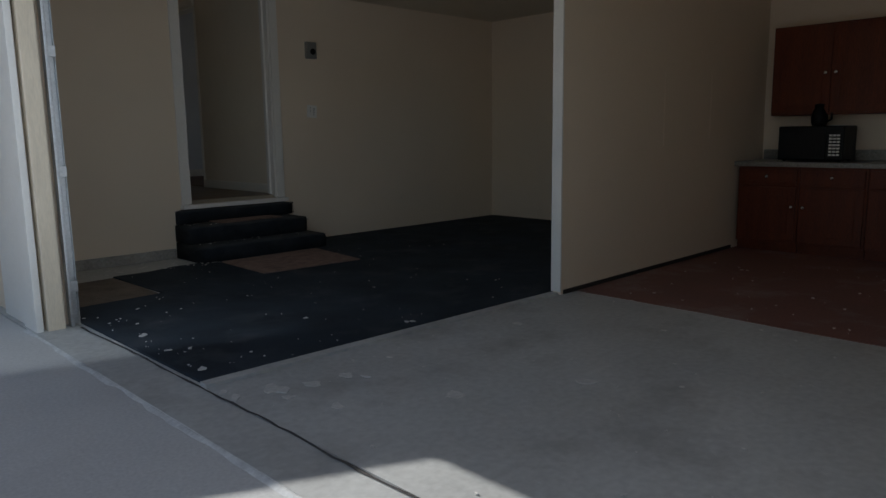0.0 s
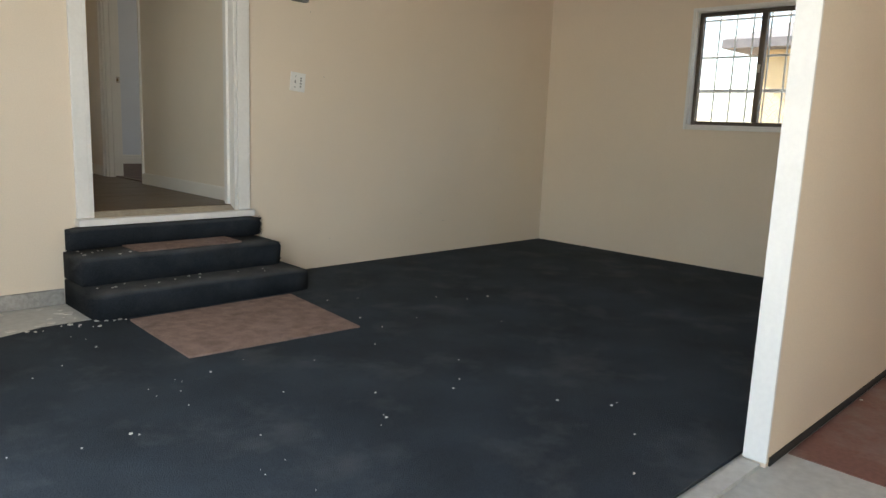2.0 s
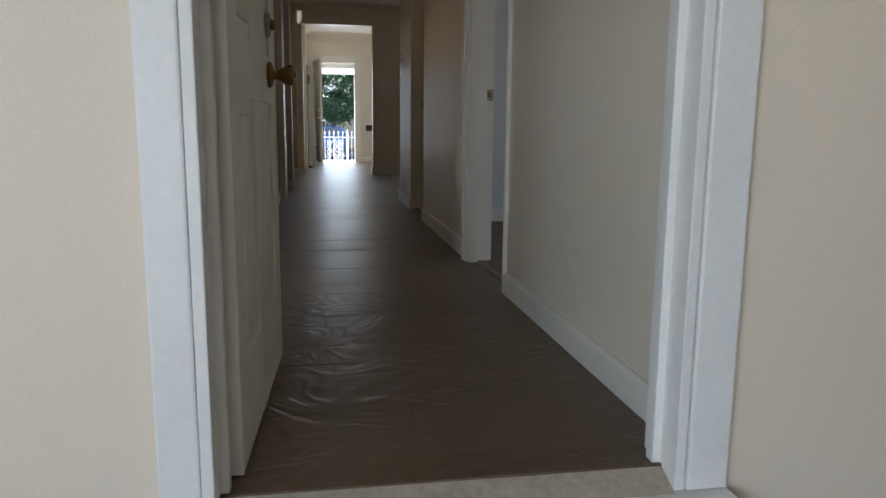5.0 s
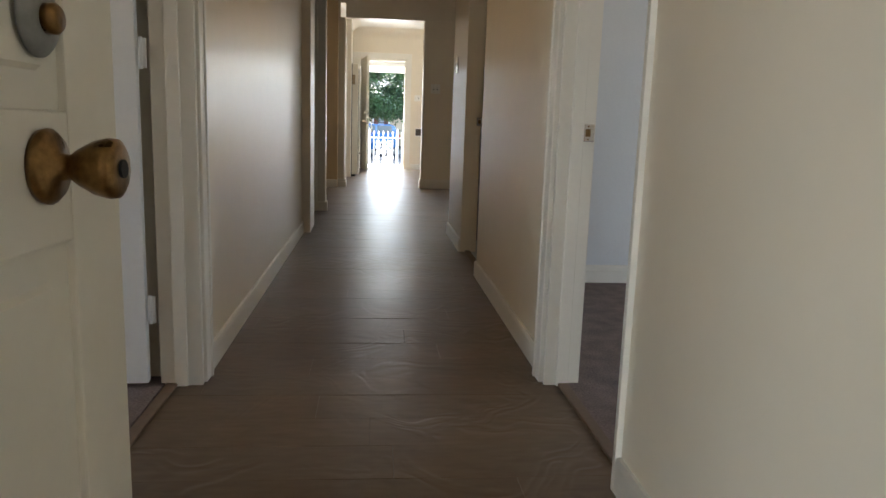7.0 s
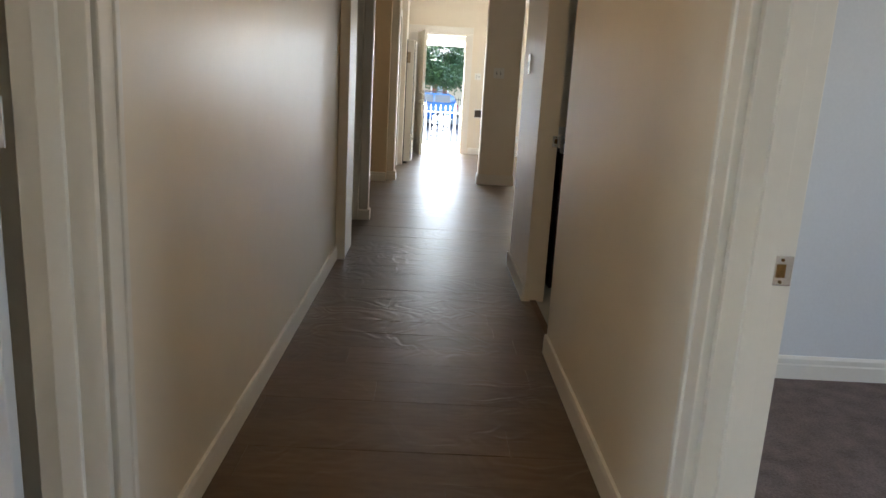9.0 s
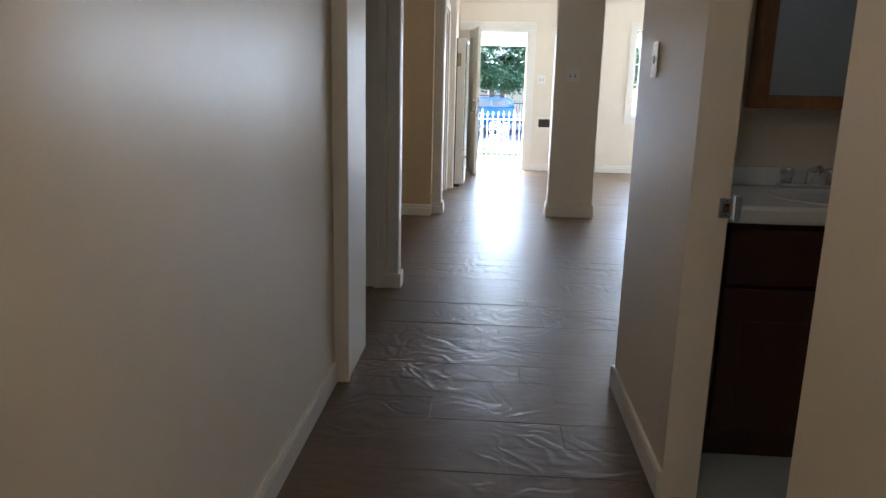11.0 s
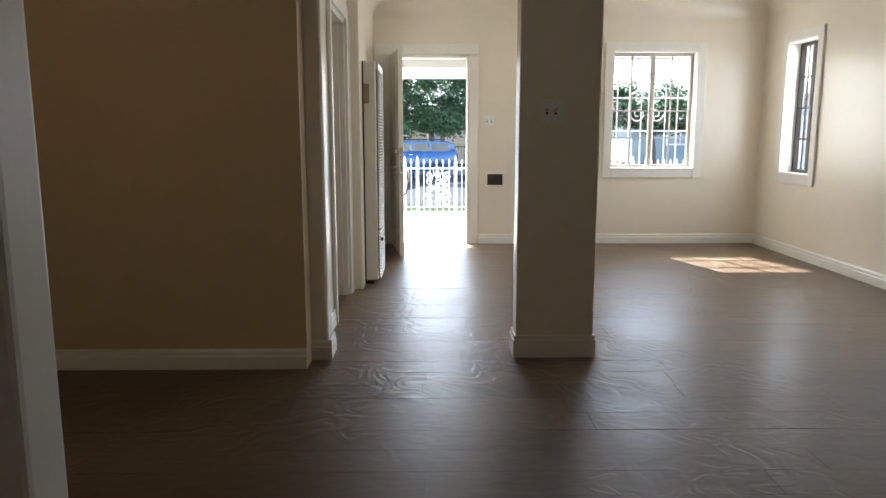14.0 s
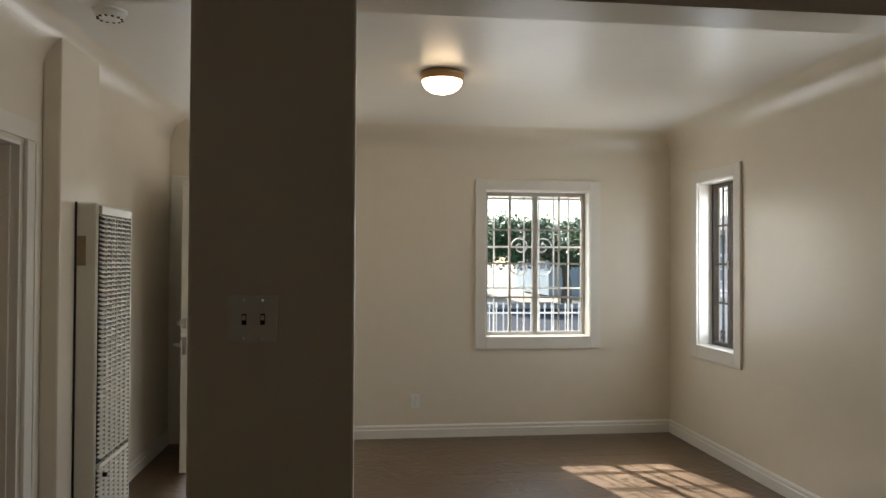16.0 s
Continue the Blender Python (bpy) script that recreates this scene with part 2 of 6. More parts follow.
M_PORCHW = mat("white_porch_paint", (0.82, 0.82, 0.80), 0.6, var=0.03)
M_WOODDOOR = mat("red_brown_door", (0.20, 0.07, 0.04), 0.4, var=0.3, stretch=(4, 4, 0.6))
M_TRANS = mat("transition_strip", (0.16, 0.10, 0.06), 0.45, 0.2, var=0.15, scale=12, fine=60, bump=0.05)
M_POST = mat("cream_post_paint", (0.74, 0.64, 0.50), 0.6, var=0.1, scale=4, fine=50, bump=0.3, stretch=(3, 3, 0.5), stain=0.35, stain_c=(0.45, 0.38, 0.30), stain_scale=5)
M_PALEGLASS = mat("pale_window_glass", (0.35, 0.40, 0.45), 0.08, var=0.1, bump=0.0)


def plank_material():
    """Grey-brown vinyl under a loose, wrinkled clear film."""
    m = mat("vinyl_plank", (0.128, 0.081, 0.044), 0.45, var=0.18, scale=1.8, fine=12, bump=0.0, stretch=(0.9, 4, 1), island=0.09,
            tint=(0.140, 0.095, 0.060), stain=0.16, stain_c=(0.075, 0.050, 0.034), stain_scale=0.9, spec=0.12)
    nt = m.node_tree
    n, l = nt.nodes, nt.links
    b = n["Principled BSDF"]
    geo = n.new("ShaderNodeNewGeometry")
    warp = n.new("ShaderNodeTexNoise")
    warp.inputs["Scale"].default_value, warp.inputs["Detail"].default_value = 2.4, 2.0
    l.new(geo.outputs["Position"], warp.inputs["Vector"])
    bend = n.new("ShaderNodeVectorMath")
    bend.operation = 'MULTIPLY_ADD'
    bend.inputs[1].default_value = (0.5, 0.5, 0.0)
    l.new(warp.outputs["Color"], bend.inputs[0])
    l.new(geo.outputs["Position"], bend.inputs[2])
    wob = n.new("ShaderNodeTexNoise")
    wob.inputs["Scale"].default_value, wob.inputs["Detail"].default_value = 3.6, 2.0
    wob.inputs["Distortion"].default_value = 0.8
    l.new(bend.outputs[0], wob.inputs["Vector"])
    ridge = n.new("ShaderNodeMath")
    ridge.operation = 'SINE'
    turns = n.new("ShaderNodeMath")
    turns.operation = 'MULTIPLY'
    turns.inputs[1].default_value = 34.0
    l.new(wob.outputs["Fac"], turns.inputs[0])
    l.new(turns.outputs[0], ridge.inputs[0])
    bp = n.new("ShaderNodeBump")
    bp.inputs["Strength"].default_value, bp.inputs["Distance"].default_value = 0.38, 0.006
    loose = n.new("ShaderNodeTexNoise")
    loose.inputs["Scale"].default_value, loose.inputs["Detail"].default_value = 1.1, 2.0
    l.new(geo.outputs["Position"], loose.inputs["Vector"])
    where = n.new("ShaderNodeMapRange")
    where.inputs["From Min"].default_value, where.inputs["From Max"].default_value = 0.42, 0.62
    where.inputs["To Min"].default_value = 0.15
    l.new(loose.outputs["Fac"], where.inputs["Value"])
    crease = n.new("ShaderNodeMath")
    crease.operation = 'MULTIPLY'
    l.new(ridge.outputs[0], crease.inputs[0])
    l.new(where.outputs[0], crease.inputs[1])
    l.new(crease.outputs[0], bp.inputs["Height"])
    l.new(bp.outputs[0], b.inputs["Coat Normal"])
    patch = n.new("ShaderNodeTexNoise")
    patch.inputs["Scale"].default_value, patch.inputs["Detail"].default_value = 1.7, 3.0
    l.new(geo.outputs["Position"], patch.inputs["Vector"])
    pr = n.new("ShaderNodeMapRange")
    pr.inputs["From Min"].default_value, pr.inputs["From Max"].default_value = 0.35, 0.65
    pr.inputs["To Min"].default_value, pr.inputs["To Max"].default_value = 0.285, 0.37
    l.new(patch.outputs["Fac"], pr.inputs["Value"])
    l.new(pr.outputs[0], b.inputs["Coat Roughness"])
    b.inputs["Coat Weight"].default_value = 0.4
    gr = n.new("ShaderNodeTexNoise")
    gr.inputs["Scale"].default_value, gr.inputs["Detail"].default_value = 30.0, 3.0
    mp2 = n.new("ShaderNodeMapping")
    mp2.inputs["Scale"].default_value = (0.5, 6, 1)
    l.new(geo.outputs["Position"], mp2.inputs["Vector"])
    l.new(mp2.outputs[0], gr.inputs["Vector"])
    b2 = n.new("ShaderNodeBump")
    b2.inputs["Strength"].default_value, b2.inputs["Distance"].default_value = 0.06, 0.002
    l.new(gr.outputs["Fac"], b2.inputs["Height"])
    l.new(b2.outputs[0], b.inputs["Normal"])
    return m


M_PLANK = plank_material()


def glass(name, rough=0.0):
    m = bpy.data.materials.new(name)
    m.use_nodes = True
    b = m.node_tree.nodes["Principled BSDF"]
    b.inputs["Transmission Weight"].default_value = 1.0
    b.inputs["Roughness"].default_value = rough
    b.inputs["IOR"].default_value = 1.05
    b.inputs["Base Color"].default_value = (0.96, 0.98, 0.98, 1)
    return m


M_GLASS = glass("window_glass")
M_MIRROR = mat("mirror_silver", (0.75, 0.8, 0.78), 0.04, 1.0, var=0.01, bump=0.0, rvar=0.0)


def emit(name, c, s):
    m = bpy.data.materials.new(name)
    m.use_nodes = True
    b = m.node_tree.nodes["Principled BSDF"]
    b.inputs["Base Color"].default_value = (0.9, 0.88, 0.82, 1)
    b.inputs["Emission Color"].default_value = (*c, 1)
    b.inputs["Emission Strength"].default_value = s
    return m


# Weak cool glow for the fill dome added in the bathroom.
M_BATHFILL = emit("bath_fill_glass", (0.9, 0.95, 1.0), 0.35)
# Hall lamp glow, also used by the dome added over the dining area.
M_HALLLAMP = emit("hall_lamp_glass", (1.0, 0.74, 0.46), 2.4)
M_LAMP = emit("lit_lamp_glass", (1.0, 0.74, 0.46), 4.0)

# ---- building helpers ----
ORG = {}


def thing(name, label, category, base, group="", m=None):
    ob = new(name)
    ob.empty_display_size = 0.1
    if m is None:
        ob.location = base
        ORG[ob] = Vector(base)
    else:
        ob.matrix_basis = m
        ORG[ob] = Vector((0, 0, 0))
    return tagged(ob, label, category, group)


def to_mesh(bm, name, material, smooth=False):
    me = bpy.data.meshes.new(name)
    bmesh.ops.recalc_face_normals(bm, faces=bm.faces)
    bm.to_mesh(me)
    bm.free()
    me.materials.append(material)
    if smooth:
        me.polygons.foreach_set("use_smooth", [True] * len(me.polygons))
    return me


def part(name, bm, material, parent, label="", smooth=False, kind=""):
    base = ORG[parent]
    bmesh.ops.translate(bm, verts=bm.verts, vec=-base)
    ob = new(name, to_mesh(bm, name, material, smooth))
    ob.parent = parent
    ORG[ob] = base
    return tagged(ob, label, kind=kind)


def solid(name, bm, material, label="", category="", kind="structure", smooth=False):
    ob = new(name, to_mesh(bm, name, material, smooth))
    ORG[ob] = Vector((0, 0, 0))
    return tagged(ob, label, category, kind=kind)


def bevel(bm, r, seg=2):
    bmesh.ops.bevel(bm, geom=bm.edges[:], offset=r, segments=seg, profile=0.6, affect='EDGES', clamp_overlap=True)
    return bm


def box(x0, x1, y0, y1, z0, z1, r=0.0, seg=2, bm=None):
    b = bmesh.new()
    bmesh.ops.create_cube(b, size=1.0)
    for v in b.verts:
        v.co = Vector(((x0 + x1) / 2 + v.co.x * (x1 - x0), (y0 + y1) / 2 + v.co.y * (y1 - y0), (z0 + z1) / 2 + v.co.z * (z1 - z0)))
    if r:
        bevel(b, r, seg)
    return join(bm, b)


def join(bm, b):
    if bm is None:
        return b
    me = bpy.data.meshes.new("tmp")
    b.to_mesh(me)
    b.free()
    bm.from_mesh(me)
    bpy.data.meshes.remove(me)
    return bm


def turned(profile, at, axis='z', seg=20, bm=None):
    """A solid of revolution: profile of (radius, height)."""
    b = bmesh.new()
    rings = []
    for r, z in profile:
        rings.append([b.verts.new((r * math.cos(2 * math.pi * i / seg), r * math.sin(2 * math.pi * i / seg), z)) for i in range(seg)])
    for a, c in zip(rings, rings[1:]):
        for i in range(seg):
            b.faces.new((a[i], a[(i + 1) % seg], c[(i + 1) % seg], c[i]))
    b.faces.new(rings[0][::-1])
    b.faces.new(rings[-1])
    rot = {'z': Matrix(), 'x': Matrix.Rotation(radians(90), 4, 'Y'), '-x': Matrix.Rotation(radians(-90), 4, 'Y'),
           'y': Matrix.Rotation(radians(-90), 4, 'X'), '-y': Matrix.Rotation(radians(90), 4, 'X'), '-z': Matrix.Rotation(radians(180), 4, 'X')}[axis]
    bmesh.ops.transform(b, matrix=Matrix.Translation(at) @ rot, verts=b.verts)
    return join(bm, b)


def tube(points, r, seg=8, bm=None):
    """A round bar along points."""
    b = bmesh.new()
    pts = [Vector(p) for p in points]
    rings = []
    for i, p in enumerate(pts):
        d = (pts[min(i + 1, len(pts) - 1)] - pts[max(i - 1, 0)]).normalized()
        u = d.orthogonal().normalized() if i == 0 else (u - d * u.dot(d)).normalized()
        w = d.cross(u)
        rr = r[i] if isinstance(r, (list, tuple)) else r
        rings.append([b.verts.new(p + (u * math.cos(2 * math.pi * k / seg) + w * math.sin(2 * math.pi * k / seg)) * rr) for k in range(seg)])
    for a, c in zip(rings, rings[1:]):
        for k in range(seg):
            b.faces.new((a[k], a[(k + 1) % seg], c[(k + 1) % seg], c[k]))
    b.faces.new(rings[0][::-1])
    b.faces.new(rings[-1])
    return join(bm, b)


def slab(poly, z0, z1, bm=None):
    """A flat polygon given thickness."""
    b = bmesh.new()
    f = b.faces.new([b.verts.new((x, y, z0)) for x, y in poly])
    ext = bmesh.ops.extrude_face_region(b, geom=[f])
    bmesh.ops.translate(b, vec=(0, 0, z1 - z0), verts=[v for v in ext["geom"] if isinstance(v, bmesh.types.BMVert)])
    return join(bm, b)


def extrude_profile(profile, a, c, bm=None):
    """A profile of (out, up) swept from a to c along x or y; out is to the left of the way."""
    a, c = Vector(a), Vector(c)
    d = (c - a).normalized()
    side = Vector((-d.y, d.x, 0))
    b = bmesh.new()
    ends = []
    for p in (a, c):
        ends.append([b.verts.new(p + side * o + Vector((0, 0, u))) for o, u in profile])
    k = len(profile)
    for i in range(k):
        b.faces.new((ends[0][i], ends[0][(i + 1) % k], ends[1][(i + 1) % k], ends[1][i]))
    b.faces.new(ends[0][::-1])
    b.faces.new(ends[1])
    return join(bm, b)

# ---- large structure ----
HF = 0.50        # house floor
GC = 2.45        # garage ceiling
LC = 3.06        # living room ceiling
HC = 2.95        # hall and dining ceiling
TOP = 3.25


def wall_x(name, y0, y1, x0, x1, z0, z1, holes, material, label):
    """A wall along x with holes (x0, x1, z0, z1), sorted by x."""
    bm, at = None, x0
    for hx0, hx1, hz0, hz1 in holes:
        bm = box(at, hx0, y0, y1, z0, z1, bm=bm)
        if hz0 > z0:
            bm = box(hx0, hx1, y0, y1, z0, hz0, bm=bm)
        bm = box(hx0, hx1, y0, y1, hz1, z1, bm=bm)
        at = hx1
    bm = box(at, x1, y0, y1, z0, z1, bm=bm)
    bmesh.ops.remove_doubles(bm, verts=bm.verts, dist=0.0005)
    return solid(name, bm, material, label, "wall")


def wall_y(name, x0, x1, y0, y1, z0, z1, holes, material, label):
    """A wall along y with holes (y0, y1, z0, z1), sorted by y."""
    bm, at = None, y0
    for hy0, hy1, hz0, hz1 in holes:
        bm = box(x0, x1, at, hy0, z0, z1, bm=bm)
        if hz0 > z0:
            bm = box(x0, x1, hy0, hy1, z0, hz0, bm=bm)
        bm = box(x0, x1, hy0, hy1, hz1, z1, bm=bm)
        at = hy1
    bm = box(x0, x1, at, y1, z0, z1, bm=bm)
    bmesh.ops.remove_doubles(bm, verts=bm.verts, dist=0.0005)
    return solid(name, bm, material, label, "wall")


GW = "cream painted garage wall with faint roller marks"
HW = "glossy cream painted plaster wall"
# garage shell
wall_x("wall_garage_house", 0.0, 0.12, -3.3, 4.25, -0.05, TOP, [(0.0, 0.90, 0.40, 2.49)], M_GWALL, GW)
wall_y("wall_garage_east", 4.13, 4.25, -7.3, 0.0, -0.05, TOP, [(-2.45, -1.42, 1.13, 2.02)], M_GWALL, GW)
wall_x("wall_garage_partition", -3.43, -3.365, 0.898, 4.13, 0.0, GC, [], M_GWALL, "cream painted partition wall with streaks and a white end")
wall_y("wall_garage_west", -1.75, -1.60, -7.3, 0.0, -0.05, TOP, [(-6.9, -1.76, -0.05, 2.25)], M_GWALL, GW)
wall_x("wall_garage_south", -7.42, -7.3, -1.75, 4.25, -0.05, TOP, [], M_GWALL, GW)
solid("ceiling_garage", box(-1.60, 4.13, -7.3, 0.0, GC, GC + 0.1), M_GCEIL, "cream painted garage ceiling", "ceiling")
solid("floor_garage", box(-1.565, 4.13, -7.3, 0.0, -0.15, 0.0), M_CONC, "worn stained concrete garage floor", "floor")
# house shell
wall_y("wall_hall_right", 0.955, 1.06, 0.12, 5.63, HF - 0.2, TOP, [(1.575, 2.295, HF - 0.2, 2.49), (4.03, 4.805, HF - 0.2, 2.49)], M_WALL, HW)
wall_y("wall_hall_left", -0.30, -0.18, 0.12, 7.05, HF - 0.2, TOP, [(1.57, 2.30, HF - 0.2, 2.49), (5.97, 6.955, HF - 0.2, 2.49)], M_WALL, HW)
wall_x("wall_dining_left", 9.47, 9.62, -3.3, -0.12, HF - 0.2, TOP, [], M_DINING, "tan painted dining wall with a rounded corner")
wall_y("wall_living_left", -0.22, -0.10, 9.62, 13.67, HF - 0.2, TOP, [(10.42, 11.17, HF - 0.2, 2.49)], M_WALL, HW)
wall_x("wall_front", 13.67, 13.85, -3.3, 4.25, HF - 0.55, TOP, [(0.09, 0.91, HF - 0.02, 2.51), (1.12, 1.29, 1.14, 1.27), (2.455, 3.35, 1.315, 2.555)], M_WALL, "cream painted front wall with a window and a door")
wall_y("wall_living_right", 4.07, 4.25, 5.63, 13.67, HF - 0.55, TOP, [(10.20, 11.04, 1.30, 2.58), (12.585, 13.145, 1.30, 2.58)], M_WALL, "cream painted living room wall with two deep windows")
wall_x("wall_kitchen_back", 5.57, 5.63, 1.06, 4.25, HF - 0.2, TOP, [], M_WALL, HW)
wall_x("wall_bath_back", 3.86, 3.98, 1.06, 4.25, HF - 0.2, TOP, [], mat("pale_bedroom_paint", (0.70, 0.71, 0.72), 0.5, var=0.03), "pale painted bedroom wall")
wall_y("wall_bedroom_right", 4.13, 4.25, 0.12, 3.86, HF - 0.2, TOP, [(1.15, 2.35, 1.2, 2.3)], M_WALL, HW)
wall_y("wall_bath_right", 2.55, 2.67, 3.98, 5.57, HF - 0.2, TOP, [], M_WALL, HW)
wall_y("wall_house_left", -3.42, -3.30, 0.0, 13.85, HF - 0.55, TOP, [(0.9, 1.9, 1.3, 2.3), (11.1, 12.1, 1.3, 2.3)], M_WALL, HW)
wall_x("wall_bedroom_left", 7.05, 7.17, -3.3, -0.30, HF - 0.2, TOP, [], M_WALL, HW)
# Wall added close behind the left bedroom door so its hinge gap stays dark.
wall_x("wall_door_gap_block", 2.345, 2.44, -3.3, -0.30, HF - 0.2, TOP, [], M_WALL, HW)
wall_x("wall_bedroom_middle", 4.2, 4.32, -3.3, -0.30, HF - 0.2, TOP, [], M_WALL, HW)
wall_x("wall_beam", 9.64, 9.80, -0.03, 4.07, 2.67, LC, [], M_WALL, "cream painted header beam over the opening")
wall_x("wall_hall_header", 6.95, 7.05, -0.18, 4.07, 2.585, HC, [], M_WALL, "cream painted header over the hall end")
wall_x("wall_hall_arch", 5.535, 5.628, -0.178, 0.953, 2.475, HC, [], M_WALL, "cream painted header across the hall")
solid("ceiling_living", box(-0.22, 4.25, 9.62, 13.85, LC, LC + 0.15), M_CEIL, "glossy cream coved ceiling", "ceiling")
cl = box(-3.42, 4.25, 0.12, 9.62, HC, HC + 0.15)
cl = box(-3.42, -0.22, 9.62, 13.85, HC, HC + 0.15, bm=cl)
solid("ceiling_hall", cl, M_CEIL, "glossy cream painted ceiling", "ceiling")
# Unseen roof; its overhang and cut corner are set by the driveway sun patch.
solid("roof_shade_slab", slab([(-2.457, -7.5), (4.5, -7.5), (4.5, 13.95), (-3.6, 13.95), (-3.6, -0.25), (-2.457, -0.85)], TOP, TOP + 0.2), M_SHINGLE, "unseen dark house roof, corner cut to shape the driveway sun patch", "roof")
# end pilaster, column and rounded corner
solid("pilaster", box(-0.30, -0.03, 9.622, 9.78, HF - 0.2, 2.67, r=0.025, seg=3), M_WALL, "cream painted pilaster with rounded edges beside the opening", "pilaster")
solid("pilaster_hall_end", box(-0.179, -0.10, 6.958, 7.075, HF - 0.2, 2.584, r=0.012), M_HTRIM, "cream painted pilaster at the end of the hall", "pilaster")
col = thing("column", "cream painted square column with a baseboard foot", "column", (1.19, 9.72, HF))
part("shaft", box(0.98, 1.40, 9.64, 9.80, HF, 2.67, r=0.008), M_WALL, col)
ft = box(0.965, 1.415, 9.625, 9.815, HF, HF + 0.10, r=0.004)
ft = box(0.97, 1.41, 9.63, 9.81, HF + 0.10, HF + 0.125, r=0.004, bm=ft)
part("baseboard_foot", ft, M_HTRIM, col, "stepped cream baseboard round the foot")
# flue chase and cove moulding
solid("wall_flue_chase", box(-0.10, -0.015, 11.37, 11.87, HF - 0.1, LC, r=0.012), M_WALL, "narrow cream wall chase above the heater", "wall")
R = 0.19
prof = [(-0.004, -R), (0.0, -R)] + [(R * (1 - math.cos(a)), -R * (1 - math.sin(a))) for a in [math.pi / 2 * i / 18 for i in range(1, 19)]] + [(R, 0.004), (-0.004, 0.004)]
cv = extrude_profile(prof, (4.07, 13.67, LC), (-0.10, 13.67, LC))
cv = extrude_profile(prof, (4.07, 9.80, LC), (4.07, 13.67, LC), bm=cv)
cv = extrude_profile(prof, (-0.10, 13.67, LC), (-0.10, 9.80, LC), bm=cv)
cv = extrude_profile(prof, (-0.10, 9.80, LC), (4.07, 9.80, LC), bm=cv)
solid("trim_cove", cv, M_WALL, "curved cream plaster cove", "moulding", smooth=False)
# sub floors
solid("floor_base", box(-3.3, 4.13, 0.12, 13.67, HF - 0.5, HF - 0.016), M_DARK, "dark floor base under the boards", "floor")
for nm, (x0, x1, y0, y1) in {"floor_carpet_left": (-3.3, -0.285, 0.12, 4.2), "floor_carpet_middle": (-3.3, -0.285, 4.32, 7.05), "floor_carpet_right": (1.005, 4.13, 0.12, 3.86), "floor_carpet_front": (-3.3, -0.205, 9.62, 13.67)}.items():
    solid(nm, box(x0, x1, y0, y1, HF - 0.016, HF + 0.008), M_BEIGE, "speckled brown-grey cut pile carpet", "carpet")
solid("floor_bath", box(1.005, 2.55, 3.98, 5.57, HF - 0.016, HF + 0.002), mat("pale_floor_tile", (0.45, 0.47, 0.45), 0.3), "pale vinyl bathroom floor", "floor")

# ---- trim ----
BASE = [(0, 0), (0.018, 0), (0.018, 0.068), (0.013, 0.074), (0.013, 0.094), (0.006, 0.106), (0, 0.106)]


HALL_BASE = [(0, 0), (0.014, 0), (0.014, 0.075), (0.010, 0.088), (0, 0.088)]


def baseboard(name, runs):
    bm = None
    profile = HALL_BASE if "_hall_" in name else BASE
    for a, c in runs:
        bm = extrude_profile(profile, (*a, HF), (*c, HF), bm=bm)
    return solid(name, bm, M_HTRIM, "stepped cream painted baseboard", "baseboard")


baseboard("baseboard_hall_right", [((0.955, 0.13), (0.955, 1.573)), ((0.955, 2.375), (0.955, 4.028))])
baseboard("baseboard_hall_end", [((0.955, 4.807), (0.955, 5.63)), ((0.94, 5.63), (1.10, 5.63))])
baseboard("baseboard_hall_left", [((-0.18, 1.48), (-0.18, 0.13)), ((-0.18, 5.54), (-0.18, 2.38))])
baseboard("baseboard_hall_pilaster", [((-0.10, 7.076), (-0.10, 6.958)), ((-0.086, 6.958), (-0.18, 6.958))])
baseboard("baseboard_dining", [((-0.12, 9.47), (-3.3, 9.47))])
baseboard("baseboard_pilaster", [((-0.03, 9.80), (-0.03, 9.622)), ((-0.012, 9.622), (-0.12, 9.622))])
baseboard("baseboard_front", [((4.07, 13.67), (1.03, 13.67))])
baseboard("baseboard_right", [((4.07, 9.82), (4.07, 13.67))])
baseboard("baseboard_left", [((-0.10, 13.67), (-0.10, 12.06)), ((-0.10, 10.33), (-0.10, 9.79))])
baseboard("baseboard_bedroom", [((4.13, 3.86), (1.09, 3.86))])
baseboard("baseboard_front_bedroom", [((-0.22, 13.67), (-3.3, 13.67))])


